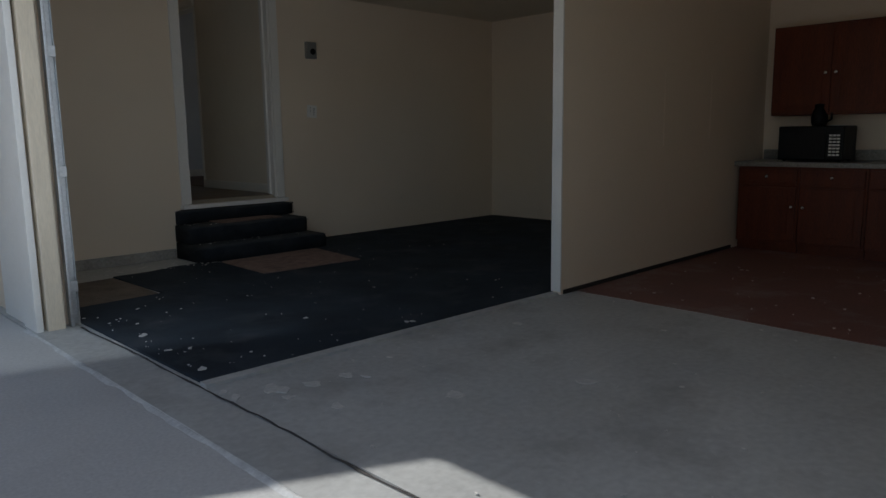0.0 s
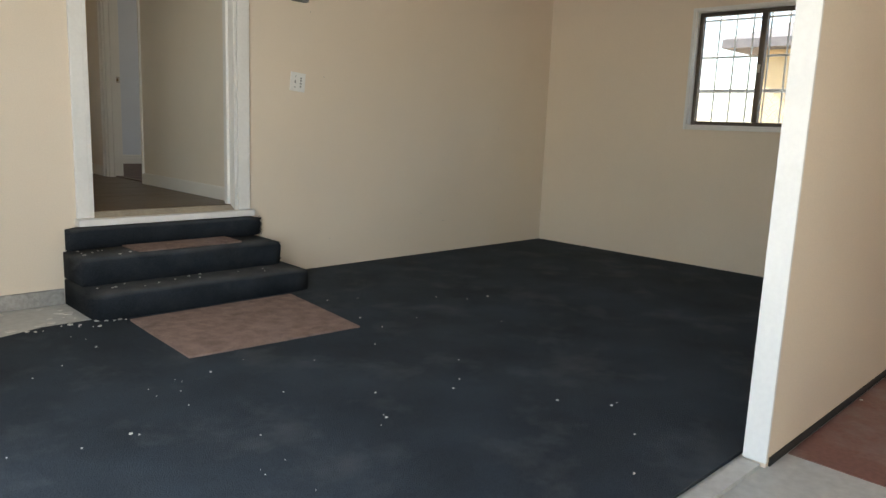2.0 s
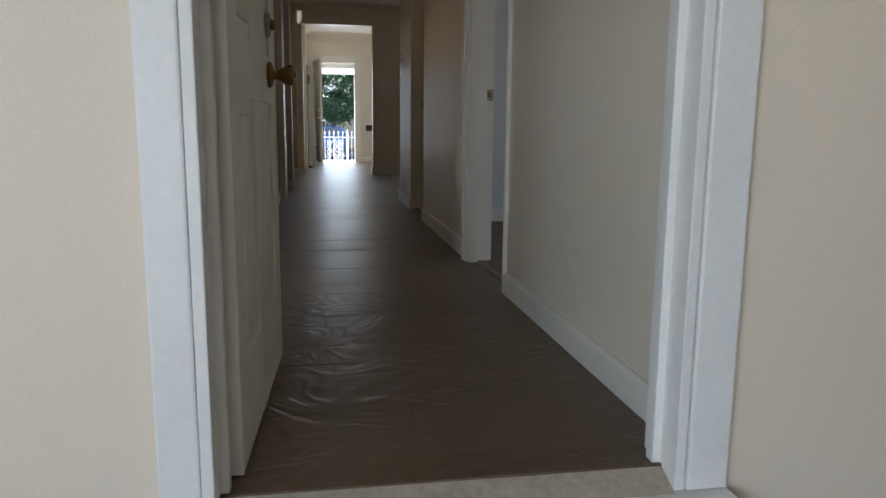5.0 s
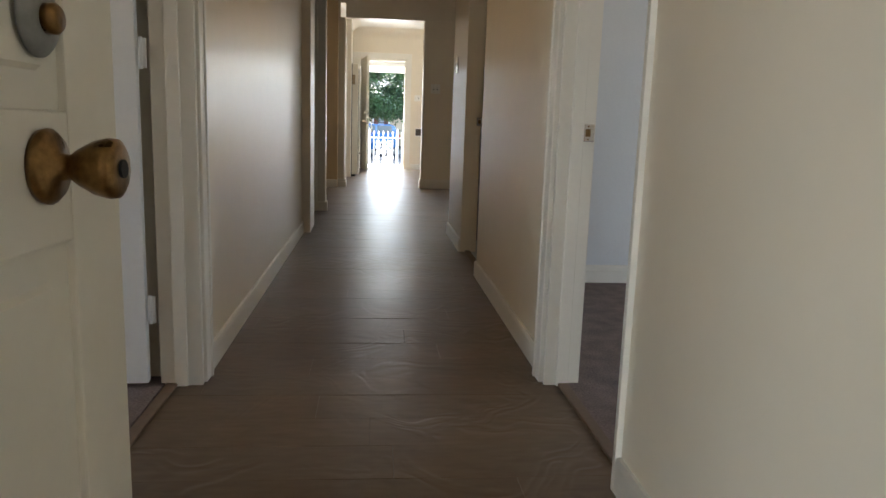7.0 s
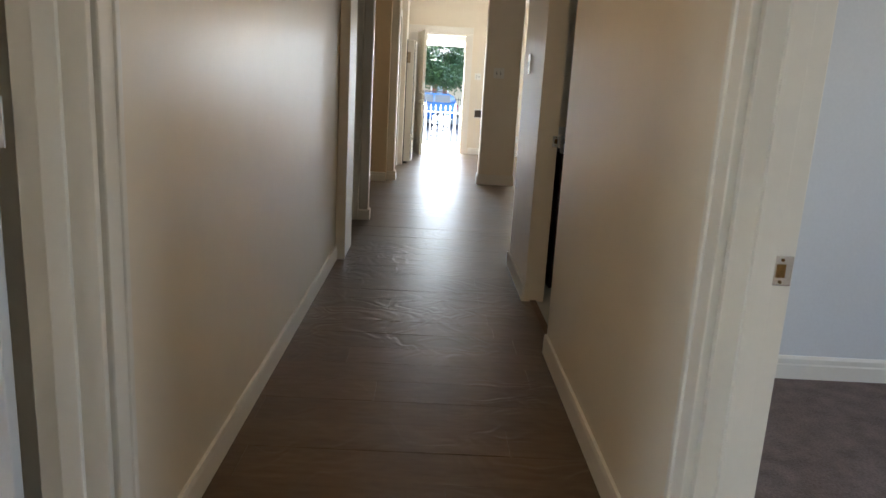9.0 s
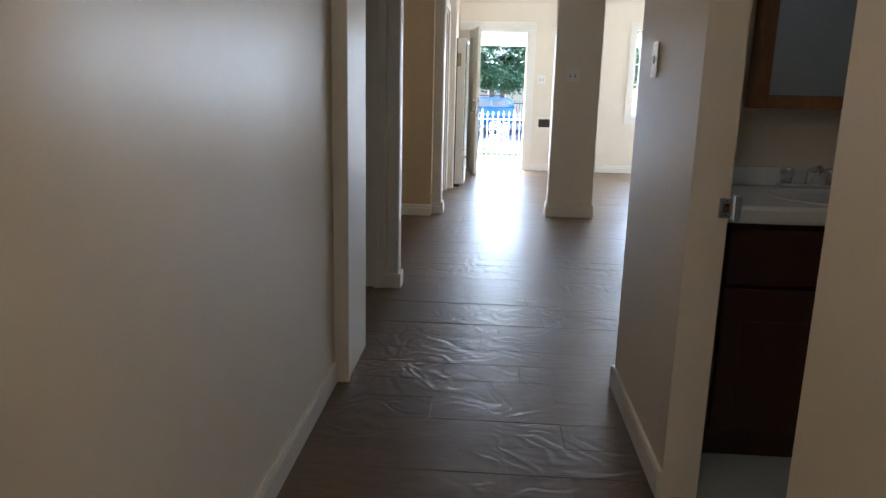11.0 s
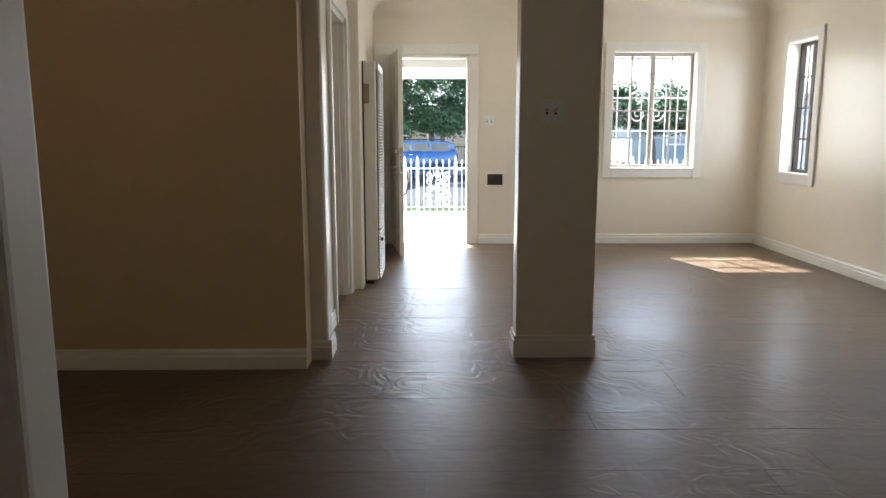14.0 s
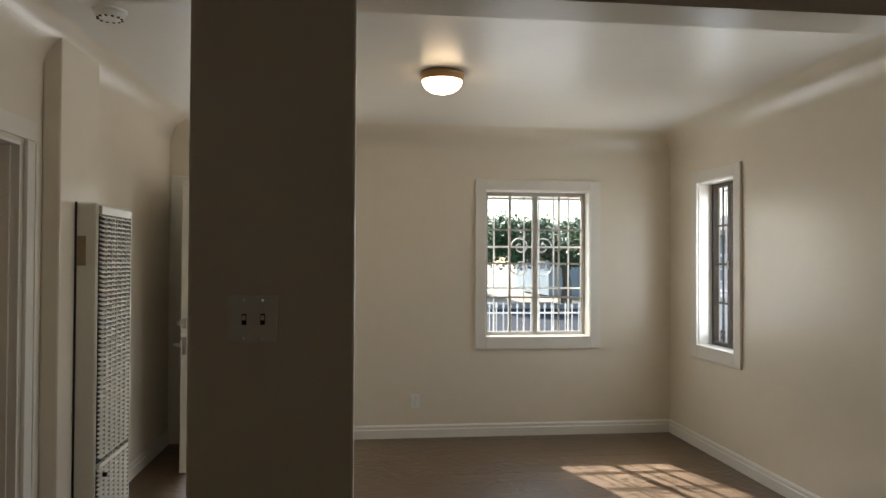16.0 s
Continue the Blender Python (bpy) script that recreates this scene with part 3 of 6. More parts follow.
def casing_y(name, x, out, y0, y1, z1, w=0.09, d=0.02, jamb=(0, 0), material=None, sides=(1, 1), label="cream painted door casing"):
    """A door casing on a wall face at x, standing out by d towards out (+1 or -1), and the jamb lining."""
    material = material or M_HTRIM
    ob = thing(name, label, "door casing", (x, y0, HF))
    tagged(ob, kind="structure")
    xa, xb = sorted((x + out * 0.001, x + out * d))
    if sides[0]:
        b = box(xa, xb, y0 - w, y0 - 0.012, HF, z1 + 0.012, r=0.004)
        b = box(xa + (0.006 if out < 0 else 0.002) - (0.012 if out < 0 else 0), xb + (0.006 if out > 0 else -0.002), y0 - w - 0.004, y0 - w + 0.016, HF, z1 + 0.009, r=0.004, bm=b)
        part("side_casing", b, material, ob)
    if sides[1]:
        b = box(xa, xb, y1 + 0.012, y1 + w, HF, z1 + 0.012, r=0.004)
        b = box(xa + (0.006 if out < 0 else 0.002) - (0.012 if out < 0 else 0), xb + (0.006 if out > 0 else -0.002), y1 + w - 0.016, y1 + w + 0.004, HF, z1 + 0.009, r=0.004, bm=b)
        part("side_casing", b, material, ob)
    part("head_casing", box(xa, xb, y0 - (w if sides[0] else 0), y1 + (w if sides[1] else 0), z1 + 0.013, z1 + w, r=0.004), material, ob)
    ja, jb = jamb
    for ya, yb in ((y0 - 0.002, y0 + 0.016), (y1 - 0.016, y1 + 0.002)):
        b = box(ja, jb, ya, yb, HF, z1, r=0.002)
        ym = (ya + yb) / 2
        s = 1 if ya < (y0 + y1) / 2 else -1
        b = box((ja + jb) / 2 - 0.02, (ja + jb) / 2 + 0.02, min(ym, ym + s * 0.02), max(ym, ym + s * 0.02), HF, z1 - 0.02, r=0.002, bm=b)
        part("jamb", b, material, ob)
    part("head_jamb", box(ja, jb, y0 + 0.017, y1 - 0.017, z1 - 0.018, z1 + 0.001, r=0.002), material, ob)
    return ob


casing_y("door_casing_right_bedroom", 0.955, -1, 1.575, 2.295, 2.49, w=0.08, d=0.028, jamb=(0.94, 1.058), sides=(0, 1))
casing_y("door_casing_left_bedroom", -0.18, 1, 1.57, 2.30, 2.49, w=0.08, jamb=(-0.298, -0.168))
casing_y("door_casing_middle_bedroom", -0.18, 1, 5.97, 6.955, 2.49, w=0.43, d=0.057, jamb=(-0.298, -0.182), sides=(1, 0))
casing_y("door_casing_front_bedroom", -0.10, 1, 10.42, 11.17, 2.49, w=0.10, jamb=(-0.218, -0.102))


def strike(x, y, z, label="nickel strike plate in the door jamb", wrap=0.0):
    s = thing("strike_plate", label, "strike plate", (x, y, z))
    b = box(x - 0.020, x + 0.020, y - 0.004, y, z - 0.027, z + 0.027, r=0.0015)
    if wrap:
        b = box(x + 0.0165, x + 0.0165 + wrap, y - 0.012, y + 0.02, z - 0.034, z + 0.034, r=0.003, bm=b)
    part("plate", b, M_CHROME, s)
    part("latch_hole", box(x - 0.009, x + 0.007, y - 0.0055, y - 0.003, z - 0.012, z + 0.012), M_BRASS, s)
    for dz in (-0.020, 0.020):
        part("screw", turned([(0.003, 0), (0.003, 0.0015)], (x, y - 0.004, z + dz), '-y', 8), M_BRASS, s)
    return s


strike(1.034, 2.278, 1.335)
strike(1.052, 4.805, 1.376, "tarnished strike plate in the bathroom jamb", 0.02)
strike(-0.16, 11.153, 1.45)

for nm, x0, x1, y0, y1 in (("trim_threshold_right", 0.985, 1.02, 1.578, 2.276), ("trim_threshold_bath", 0.985, 1.02, 4.033, 4.802), ("trim_threshold_left", -0.28, -0.245, 1.59, 2.28), ("trim_threshold_middle", -0.28, -0.245, 5.99, 6.935)):
    solid(nm, box(x0, x1, y0, y1, HF + 0.0005, HF + 0.011, r=0.004), M_TRANS, "brown metal transition strip in a doorway", "threshold")

# ---- garage door frame to the house ----
gdf = thing("door_frame_garage", "chipped white painted exterior door frame above the steps", "door frame", (0.45, 0.0, 0.455))
tagged(gdf, kind="structure")
part("side_casing", box(-0.072, -0.002, -0.022, -0.001, 0.470, 2.58, r=0.005), M_TRIM, gdf)
part("side_casing", box(0.905, 0.99, -0.022, -0.001, 0.470, 2.58, r=0.005), M_TRIM, gdf)
part("head_casing", box(-0.072, 0.99, -0.022, -0.001, 2.582, 2.69, r=0.005), M_TRIM, gdf)
for xa, xb, s in ((-0.002, 0.02, 1), (0.88, 0.902, -1)):
    b = box(xa, xb, -0.018, 0.118, 0.470, 2.48, r=0.003)
    xm = (xa + xb) / 2
    b = box(min(xm, xm + s * 0.028), max(xm, xm + s * 0.028), 0.045, 0.075, 0.472, 2.46, r=0.003, bm=b)
    part("jamb", b, M_TRIM, gdf)
part("head_jamb", box(0.021, 0.879, -0.018, 0.118, 2.462, 2.488, r=0.003), M_TRIM, gdf)
b = box(-0.082, 0.995, -0.075, 0.0, 0.430, 0.468, r=0.006)
part("sill_nose", b, M_TRIM, gdf, "chipped white painted sill")
b = bmesh.new()
vs = [b.verts.new(p) for p in ((0.021, -0.03, 0.466), (0.879, -0.03, 0.466), (0.879, 0.034, 0.497), (0.021, 0.034, 0.497), (0.021, -0.03, 0.41), (0.879, -0.03, 0.41), (0.879, 0.034, 0.41), (0.021, 0.034, 0.41))]
for q in ((0, 1, 2, 3), (4, 7, 6, 5), (0, 4, 5, 1), (1, 5, 6, 2), (2, 6, 7, 3), (3, 7, 4, 0)):
    b.faces.new([vs[i] for i in q])
part("threshold", b, mat("worn_threshold_wood", (0.42, 0.36, 0.28), 0.7, var=0.25, scale=8, fine=60), gdf, "worn bare wooden threshold")
for z in (1.33, 1.47, 1.74, 1.70):
    part("strike_plate", box(0.866, 0.88, 0.05, 0.075, z - 0.03, z + 0.03, r=0.001), M_BRONZE, gdf, "dark strike plate")


# ---- doors ----
def panel_door(name, label, m, w, h, t, material, rows, cols=2, knob=None, handle_side=1):
    """A door leaf: hinge edge on the local origin, leaf along +x, faces at -t/2 and t/2 in y."""
    d = thing(name, label, "door", (0, 0, 0), m=m)
    core = box(0.005, w - 0.005, -t / 2 + 0.008, t / 2 - 0.008, 0.005, h - 0.005)
    part("core", core, material, d)
    st, rail = 0.11, 0.12
    cw = (w - st * (cols + 1)) / cols
    for i in range(cols + 1):
        x = i * (cw + st)
        part("stile", box(x, x + st, -t / 2, t / 2, 0, h, r=0.003), material, d)
    zs = [0.0] + rows + [h]
    edges = []
    for k, z in enumerate(zs):
        za, zb = (0.0008, 0.2) if k == 0 else ((h - rail, h - 0.0008) if k == len(zs) - 1 else (z - rail / 2, z + rail / 2))
        edges.append((za, zb))
        for i in range(cols):
            x = st + i * (cw + st)
            part("rail", box(x + 0.0005, x + cw - 0.0005, -t / 2 + 0.0004, t / 2 - 0.0004, za, zb, r=0.003), material, d)
    for (a0, a1), (b0, b1) in zip(edges, edges[1:]):
        for i in range(cols):
            x = st + i * (cw + st)
            part("panel", box(x + 0.028, x + cw - 0.028, -t / 2 + 0.003, t / 2 - 0.003, a1 + 0.028, b0 - 0.028, r=0.010, seg=1), material, d)
    return d


KNOB = [(0.032, 0), (0.033, 0.006), (0.028, 0.011), (0.012, 0.015), (0.011, 0.024), (0.017, 0.032), (0.0235, 0.044), (0.0265, 0.056), (0.0255, 0.063), (0.020, 0.066), (0.006, 0.066)]


def hinge(parent, x, y, z, material=M_BRASS):
    b = turned([(0.006, -0.045), (0.006, 0.045)], (x, y, z), 'z', 10)
    b = box(x - 0.016, x + 0.006, y - 0.004, y + 0.001, z - 0.042, z + 0.042, r=0.001, bm=b)
    return part("hinge", b, material, parent)


# the open door between garage and hall, hinged on its left
gd = panel_door("door_garage", "open cream painted panel door with aged brass knob", pose(0.036, 0.100, 0.505, 0, 0, 87.5), 0.76, 1.95, 0.042, M_DOOR, [0.78, 1.52])
kn = part("door_knob", turned(KNOB, (0.600, -0.021, 0.792), '-y', 24), M_BRASS, gd, "aged brass door knob", smooth=True)
part("keyhole", turned([(0.008, 0), (0.008, 0.003)], (0.600, -0.0865, 0.792), '-y', 12), M_DARK, kn)
part("door_knob", turned(KNOB, (0.600, 0.021, 0.792), 'y', 24), M_BRASS, gd, "aged brass door knob", smooth=True)
db = part("deadbolt", turned([(0.032, 0), (0.032, 0.003), (0.027, 0.008), (0.020, 0.010)], (0.600, -0.021, 0.915), '-y', 24), M_GREY, gd, "grey metal deadbolt rose", smooth=True)
part("lock_cylinder", turned([(0.013, 0.009), (0.013, 0.018), (0.010, 0.021), (0.002, 0.021)], (0.600, -0.021, 0.915), '-y', 16), M_BRASS, db, "brass lock cylinder", smooth=True)
part("latch_plate", box(0.7595, 0.7615, -0.012, 0.012, 0.77, 0.83), M_BRASS, gd)
for z in (0.2, 1.0, 1.75):
    hinge(gd, 0.0, 0.024, z)
# white six panel doors inside the bedrooms
ld = panel_door("door_left_bedroom", "open white six panel door beside the hall", pose(-0.326, 2.262, 0.522, 0, 0, 184), 0.72, 1.94, 0.035, M_WDOOR, [0.72, 1.36])
for z in (0.235, 1.0, 1.75):
    hinge(ld, -0.012, 0.010, z, M_WDOOR)
part("door_knob", turned(KNOB, (0.66, 0.0175, 0.88), 'y', 20), M_CHROME, ld, "nickel door knob", smooth=True)
md = panel_door("door_middle_bedroom", "open cream six panel door in shadow", pose(-0.312, 6.915, 0.522, 0, 0, 186), 0.76, 1.94, 0.035, M_DOOR, [0.72, 1.36])
for z in (0.235, 1.0, 1.75):
    hinge(md, 0.0, 0.020, z, M_CHROME)
part("door_knob", turned(KNOB, (0.70, 0.0175, 0.88), 'y', 20), M_CHROME, md, "nickel door knob", smooth=True)
# front door, open inwards
fd = panel_door("door_front", "open cream painted front door with nickel locks and handle", pose(0.095, 13.655, 0.515, 0, 0, -81.3), 0.87, 1.98, 0.044, M_DOOR, [0.80, 1.45])
lv = part("lever", turned([(0.03, 0), (0.03, 0.008), (0.012, 0.012), (0.012, 0.05)], (0.80, -0.022, 0.86), '-y', 16), M_CHROME, fd, "nickel lever knob", smooth=True)
part("lever_grip", tube([(0.80, -0.065, 0.86), (0.77, -0.07, 0.86), (0.725, -0.07, 0.855)], 0.011), M_CHROME, lv)
part("deadbolt", turned([(0.03, 0), (0.03, 0.008), (0.014, 0.012), (0.014, 0.03)], (0.80, -0.022, 1.01), '-y', 16), M_CHROME, fd, "nickel deadbolt", smooth=True)
part("latch_plate", box(0.869, 0.8715, -0.013, 0.013, 0.80, 0.92), M_CHROME, fd)
part("bolt_plate", box(0.869, 0.8715, -0.013, 0.013, 0.98, 1.05), M_CHROME, fd)
part("pull_handle", tube([(0.80, 0.02, 0.84), (0.80, 0.075, 0.83), (0.80, 0.085, 0.76), (0.80, 0.065, 0.66), (0.80, 0.045, 0.60), (0.80, 0.02, 0.585)], 0.010), M_CHROME, fd, "curved nickel pull handle")
for z in (0.2, 1.0, 1.8):
    hinge(fd, 0.0, 0.024, z, M_CHROME)
fc = thing("door_frame_front", "wide cream painted front door casing", "door frame", (0.5, 13.67, HF))
tagged(fc, kind="structure")
part("side_casing", box(-0.085, 0.078, 13.645, 13.669, HF, 2.515, r=0.004), M_HTRIM, fc)
part("side_casing", box(0.922, 1.015, 13.645, 13.669, HF, 2.515, r=0.004), M_HTRIM, fc)
part("head_casing", box(-0.085, 1.015, 13.645, 13.669, 2.517, 2.625, r=0.004), M_HTRIM, fc)
for xa, xb in ((0.079, 0.105), (0.895, 0.921)):
    part("jamb", box(xa, xb, 13.655, 13.86, HF - 0.015, 2.50, r=0.003), M_HTRIM, fc)
part("head_jamb", box(0.106, 0.894, 13.655, 13.86, 2.485, 2.512, r=0.003), M_HTRIM, fc)
part("threshold", box(0.106, 0.894, 13.66, 13.88, HF - 0.018, HF + 0.008, r=0.004), M_ALU, fc, "worn metal threshold")


# ---- windows ----
def scroll(cx, cz, y, r, turns=1.25, flip=1, start=0.0):
    pts = []
    for i in range(17):
        a = start + flip * turns * 2 * math.pi * i / 16
        rr = r * (1 - 0.75 * i / 16)
        pts.append((cx + rr * math.cos(a), y, cz + rr * math.sin(a)))
    return pts


def window(name, label, m, w, h, depth, material, cols=3, nrows=4, bars=True, scrolls=False, casing=0.09, fw=0.03, caset=M_HTRIM, muntins=True):
    """A sliding window in a hole w by h; local x along the wall, y outwards from the room face, z up from the sill."""
    o = thing(name, label, "window", (0, 0, 0), m=m)
    tagged(o, kind="structure")
    if casing:
        c = casing
        part("casing", box(-c, 0.0, -0.022, -0.001, -c, h + c, r=0.004), caset, o)
        part("casing", box(w, w + c, -0.022, -0.001, -c, h + c, r=0.004), caset, o)
        part("casing", box(0.001, w - 0.001, -0.021, -0.001, h, h + c, r=0.004), caset, o)
        part("casing", box(0.001, w - 0.001, -0.021, -0.001, -c, 0.0, r=0.004), caset, o)
        part("window_sill", box(0.002, w - 0.002, -0.028, depth - 0.03, 0.0, 0.014, r=0.004), caset, o)
        for xa in (0.0, w - 0.006):
            part("reveal", box(xa, xa + 0.006, -0.0, depth - 0.03, 0.014, h - 0.006), caset, o)
        part("reveal", box(0.0, w, 0.0, depth - 0.03, h - 0.006, h), caset, o)
    y0, y1 = depth - 0.075, depth - 0.03
    for xa in (0.006, w - 0.006 - fw):
        part("frame_side", box(xa, xa + fw, y0, y1, 0.014, h - 0.006, r=0.003), material, o)
    for za in (0.014, h - 0.006 - fw):
        part("frame_rail", box(0.006 + fw, w - 0.006 - fw, y0 + 0.001, y1 - 0.001, za, za + fw, r=0.003), material, o)
    part("meeting_stile", box(w / 2 - 0.022, w / 2 + 0.022, y0 - 0.006, y1 - 0.002, 0.014 + fw, h - 0.006 - fw, r=0.004), material, o)
    part("latch", box(w / 2 - 0.008, w / 2 + 0.008, y0 - 0.022, y0 - 0.005, h * 0.5 - 0.03, h * 0.5 + 0.03, r=0.003), M_ALU, o)
    for s in (0, 1):
        xa = 0.006 + fw if s == 0 else w / 2 + 0.02
        xb = w / 2 - 0.02 if s == 0 else w - 0.006 - fw
        g = part("pane", box(xa, xb, y0 + 0.018, y0 + 0.022, 0.014 + fw, h - 0.006 - fw), M_GLASS, o)
        g.visible_shadow = False
        if muntins:
            xm = xa + (xb - xa) * 0.5
            part("muntin", box(xm - 0.008, xm + 0.008, y0 + 0.014, y0 + 0.026, 0.014 + fw, h - 0.006 - fw), material, o)
            for k in range(1, nrows):
                zz = 0.014 + fw + (h - 0.02 - 2 * fw) * k / nrows
                part("muntin", box(xa, xb, y0 + 0.0145, y0 + 0.0255, zz - 0.008, zz + 0.008), material, o)
    if bars:
        bg = part("security_bars", tube([(-0.02, depth + 0.06, 0.0), (w + 0.02, depth + 0.06, 0.0)], 0.009, 6), M_IRONW, o, "white iron security bars")
        for zz in (0.33 * h, 0.62 * h, h - 0.05):
            part("bar_rail", tube([(-0.03, depth + 0.06, zz), (w + 0.03, depth + 0.06, zz)], 0.009, 6), M_IRONW, bg)
        nb = max(4, int(w / 0.115))
        for i in range(nb + 1):
            xx = -0.02 + (w + 0.04) * i / nb
            part("bar", tube([(xx, depth + 0.06, -0.06), (xx, depth + 0.06, h + 0.03)], 0.007, 6), M_IRONW, bg)
        for xx in (-0.02, w + 0.02):
            part("bar_foot", tube([(xx, depth - 0.005, h * 0.5), (xx, depth + 0.065, h * 0.5)], 0.009, 6), M_IRONW, bg)
        if scrolls:
            for sx in (-1, 1):
                for sz in (-1, 1):
                    part("scroll", tube(scroll(w / 2 + sx * 0.10, h * 0.55 + sz * 0.09, depth + 0.062, 0.085, 1.3, sx * sz, 0 if sx > 0 else math.pi), 0.006, 6), M_IRONW, bg)
    return o


window("window_front", "aluminium sliding window with security bars outside, deep cream casing", pose(2.455, 13.67, 1.315), 0.895, 1.24, 0.18, M_ALU, scrolls=True)
window("window_side_far", "narrow bronze sliding window in a deep cream reveal", pose(4.07, 13.145, 1.30, 0, 0, -90), 0.56, 1.28, 0.18, M_BRONZE)
window("window_side_near", "bronze sliding window in a deep cream reveal", pose(4.07, 11.04, 1.30, 0, 0, -90), 0.84, 1.28, 0.18, M_BRONZE)
window("window_garage", "bronze sliding garage window with thin white trim", pose(4.13, -1.42, 1.13, 0, 0, -90), 1.03, 0.89, 0.12, M_BRONZE, casing=0.025, caset=M_TRIM, muntins=False)
# Bedroom windows are out of view, added so the rooms take in daylight.
for i, (a, c) in enumerate((((4.13, 2.35, 1.2), -90), ((-3.30, 0.9, 1.3), 90), ((-3.30, 11.1, 1.3), 90))):
    window("window_bedroom", "plain aluminium bedroom window added out of view", pose(*a, 0, 0, c), 1.2 if i == 0 else 1.0, 1.1 if i == 0 else 1.0, 0.12, M_ALU, bars=False, muntins=False)

# ---- garage things ----
GZ = 0.012
carpet = slab([(-1.55, -3.312), (4.13, -3.362), (4.13, 0.0), (1.10, 0.0), (1.10, -0.45), (-0.16, -0.47), (-0.40, -0.47), (-0.60, -0.54), (-0.90, -0.54), (-0.89, -0.95), (-0.88, -1.40), (-1.35, -1.42), (-1.55, -1.44)], 0.0, GZ)
tagged(solid("dark_carpet", carpet, M_CARPET, kind=""), "worn dark blue-grey carpet with dust and paint chips", "carpet")
solid("floor_edge_strip", slab([(-1.56, -3.372), (0.88, -3.420), (0.88, -3.363), (-1.56, -3.314)], 0.0, 0.016), M_CONC, "worn grey edge strip beside the carpet", "strip")
red = slab([(1.07, -3.44), (3.60, -3.44), (3.60, -7.2), (0.95, -7.2), (1.01, -4.9), (1.05, -4.3)], 0.0, 0.003)
solid("floor_red_paint", red, M_RED, "scuffed red painted area of the concrete floor", "floor paint")
tagged(solid("brown_floor_patch", slab([(-1.55, -0.60), (-0.912, -0.56), (-0.90, -0.95), (-0.90, -1.385), (-1.55, -1.41)], 0.0, 0.006), mat("brown_grey_patch", (0.20, 0.165, 0.135), 0.95, var=0.3, scale=6, fine=90, bump=0.5, spec=0.1, stain=0.5, stain_c=(0.10, 0.09, 0.08), stain_scale=5), kind=""), "blotchy brown-grey patch on the garage concrete", "underlay")
solid("wall_footing", box(-1.60, -0.155, -0.025, -0.001, 0.0, 0.085, r=0.006), M_FOOT, "rough concrete footing along the wall", "footing")
# Strip proud of the wall, coloured near black for the shade of a gap.
solid("partition_gap_strip", box(0.92, 3.5, -3.436, -3.431, 0.0, 0.03), M_DARK, "near-black strip for the shaded gap along the partition foot", "trim")
solid("trim_partition_end", box(0.883, 0.897, -3.436, -3.359, 0.02, GC, r=0.003), M_TRIM, "white painted end board of the partition", "trim")

drips = new("wall_paint_drips")
tagged(drips, "dried pale paint runs on the garage partition", "paint runs", kind="structure")
ORG[drips] = Vector((0, 0, 0))
for x_, za, zb, w_ in ((2.98, 1.0, 1.55, 0.005), (2.20, 0.95, 1.6, 0.003)):
    run = [(x_ + 0.004 * noise.noise(Vector((x_ * 9, zz * 4, 2))), -3.4305, zz) for zz in [za + (zb - za) * k / 10 for k in range(11)]]
    part("paint_run", tube(run, [w_ * (0.9 if k == 0 else 0.5) for k in range(11)], 6), M_GWALL, drips)

steps = thing("carpeted_steps", "dark carpeted steps up to the house door", "steps", (0.47, -0.28, 0.0))


def soft_step(x0, x1, y0, y1, z0, z1):
    """A carpeted step with a rounded nose and slightly uneven cloth."""
    b = bmesh.new()
    prof, rr = [(y1, z0), (y0 + 0.012, z0)], 0.035
    for i in range(6):
        a = math.pi + (math.pi / 2) * (-i / 5)
        prof.append((y0 + rr + rr * math.cos(a), z1 - rr + rr * math.sin(a)))
    prof.append((y1, z1))
    n, rings = 22, []
    for i in range(n + 1):
        x = x0 + (x1 - x0) * i / n
        e = min(i, n - i)
        pull = 0.02 if e == 0 else (0.006 if e == 1 else 0.0)
        ring = []
        for (y, z) in prof:
            dz = 0.006 * noise.noise(Vector((x * 5, y * 5, z * 9))) if z > z0 + 0.01 else 0
            dy = 0.006 * noise.noise(Vector((x * 4 + 7, y * 4, z * 6)))
            ring.append(b.verts.new((x, y + (dy + pull if y < y1 else 0), z + dz - (pull * 0.7 if z > z0 + 0.02 else 0))))
        rings.append(ring)
    k = len(prof)
    for a, c in zip(rings, rings[1:]):
        for i in range(k):
            b.faces.new((a[i], a[(i + 1) % k], c[(i + 1) % k], c[i]))
    b.faces.new(rings[0][::-1])
    b.faces.new(rings[-1])
    return b


part("tread", soft_step(-0.155, 1.10, -0.55, -0.024, 0.0, 0.152), M_STEPC, steps, smooth=True)
part("tread", soft_step(-0.155, 1.03, -0.345, -0.024, 0.150, 0.302), M_STEPC, steps, smooth=True)
part("riser", soft_step(-0.135, 1.045, -0.075, -0.001, 0.300, 0.426), M_STEPC, steps, smooth=True)


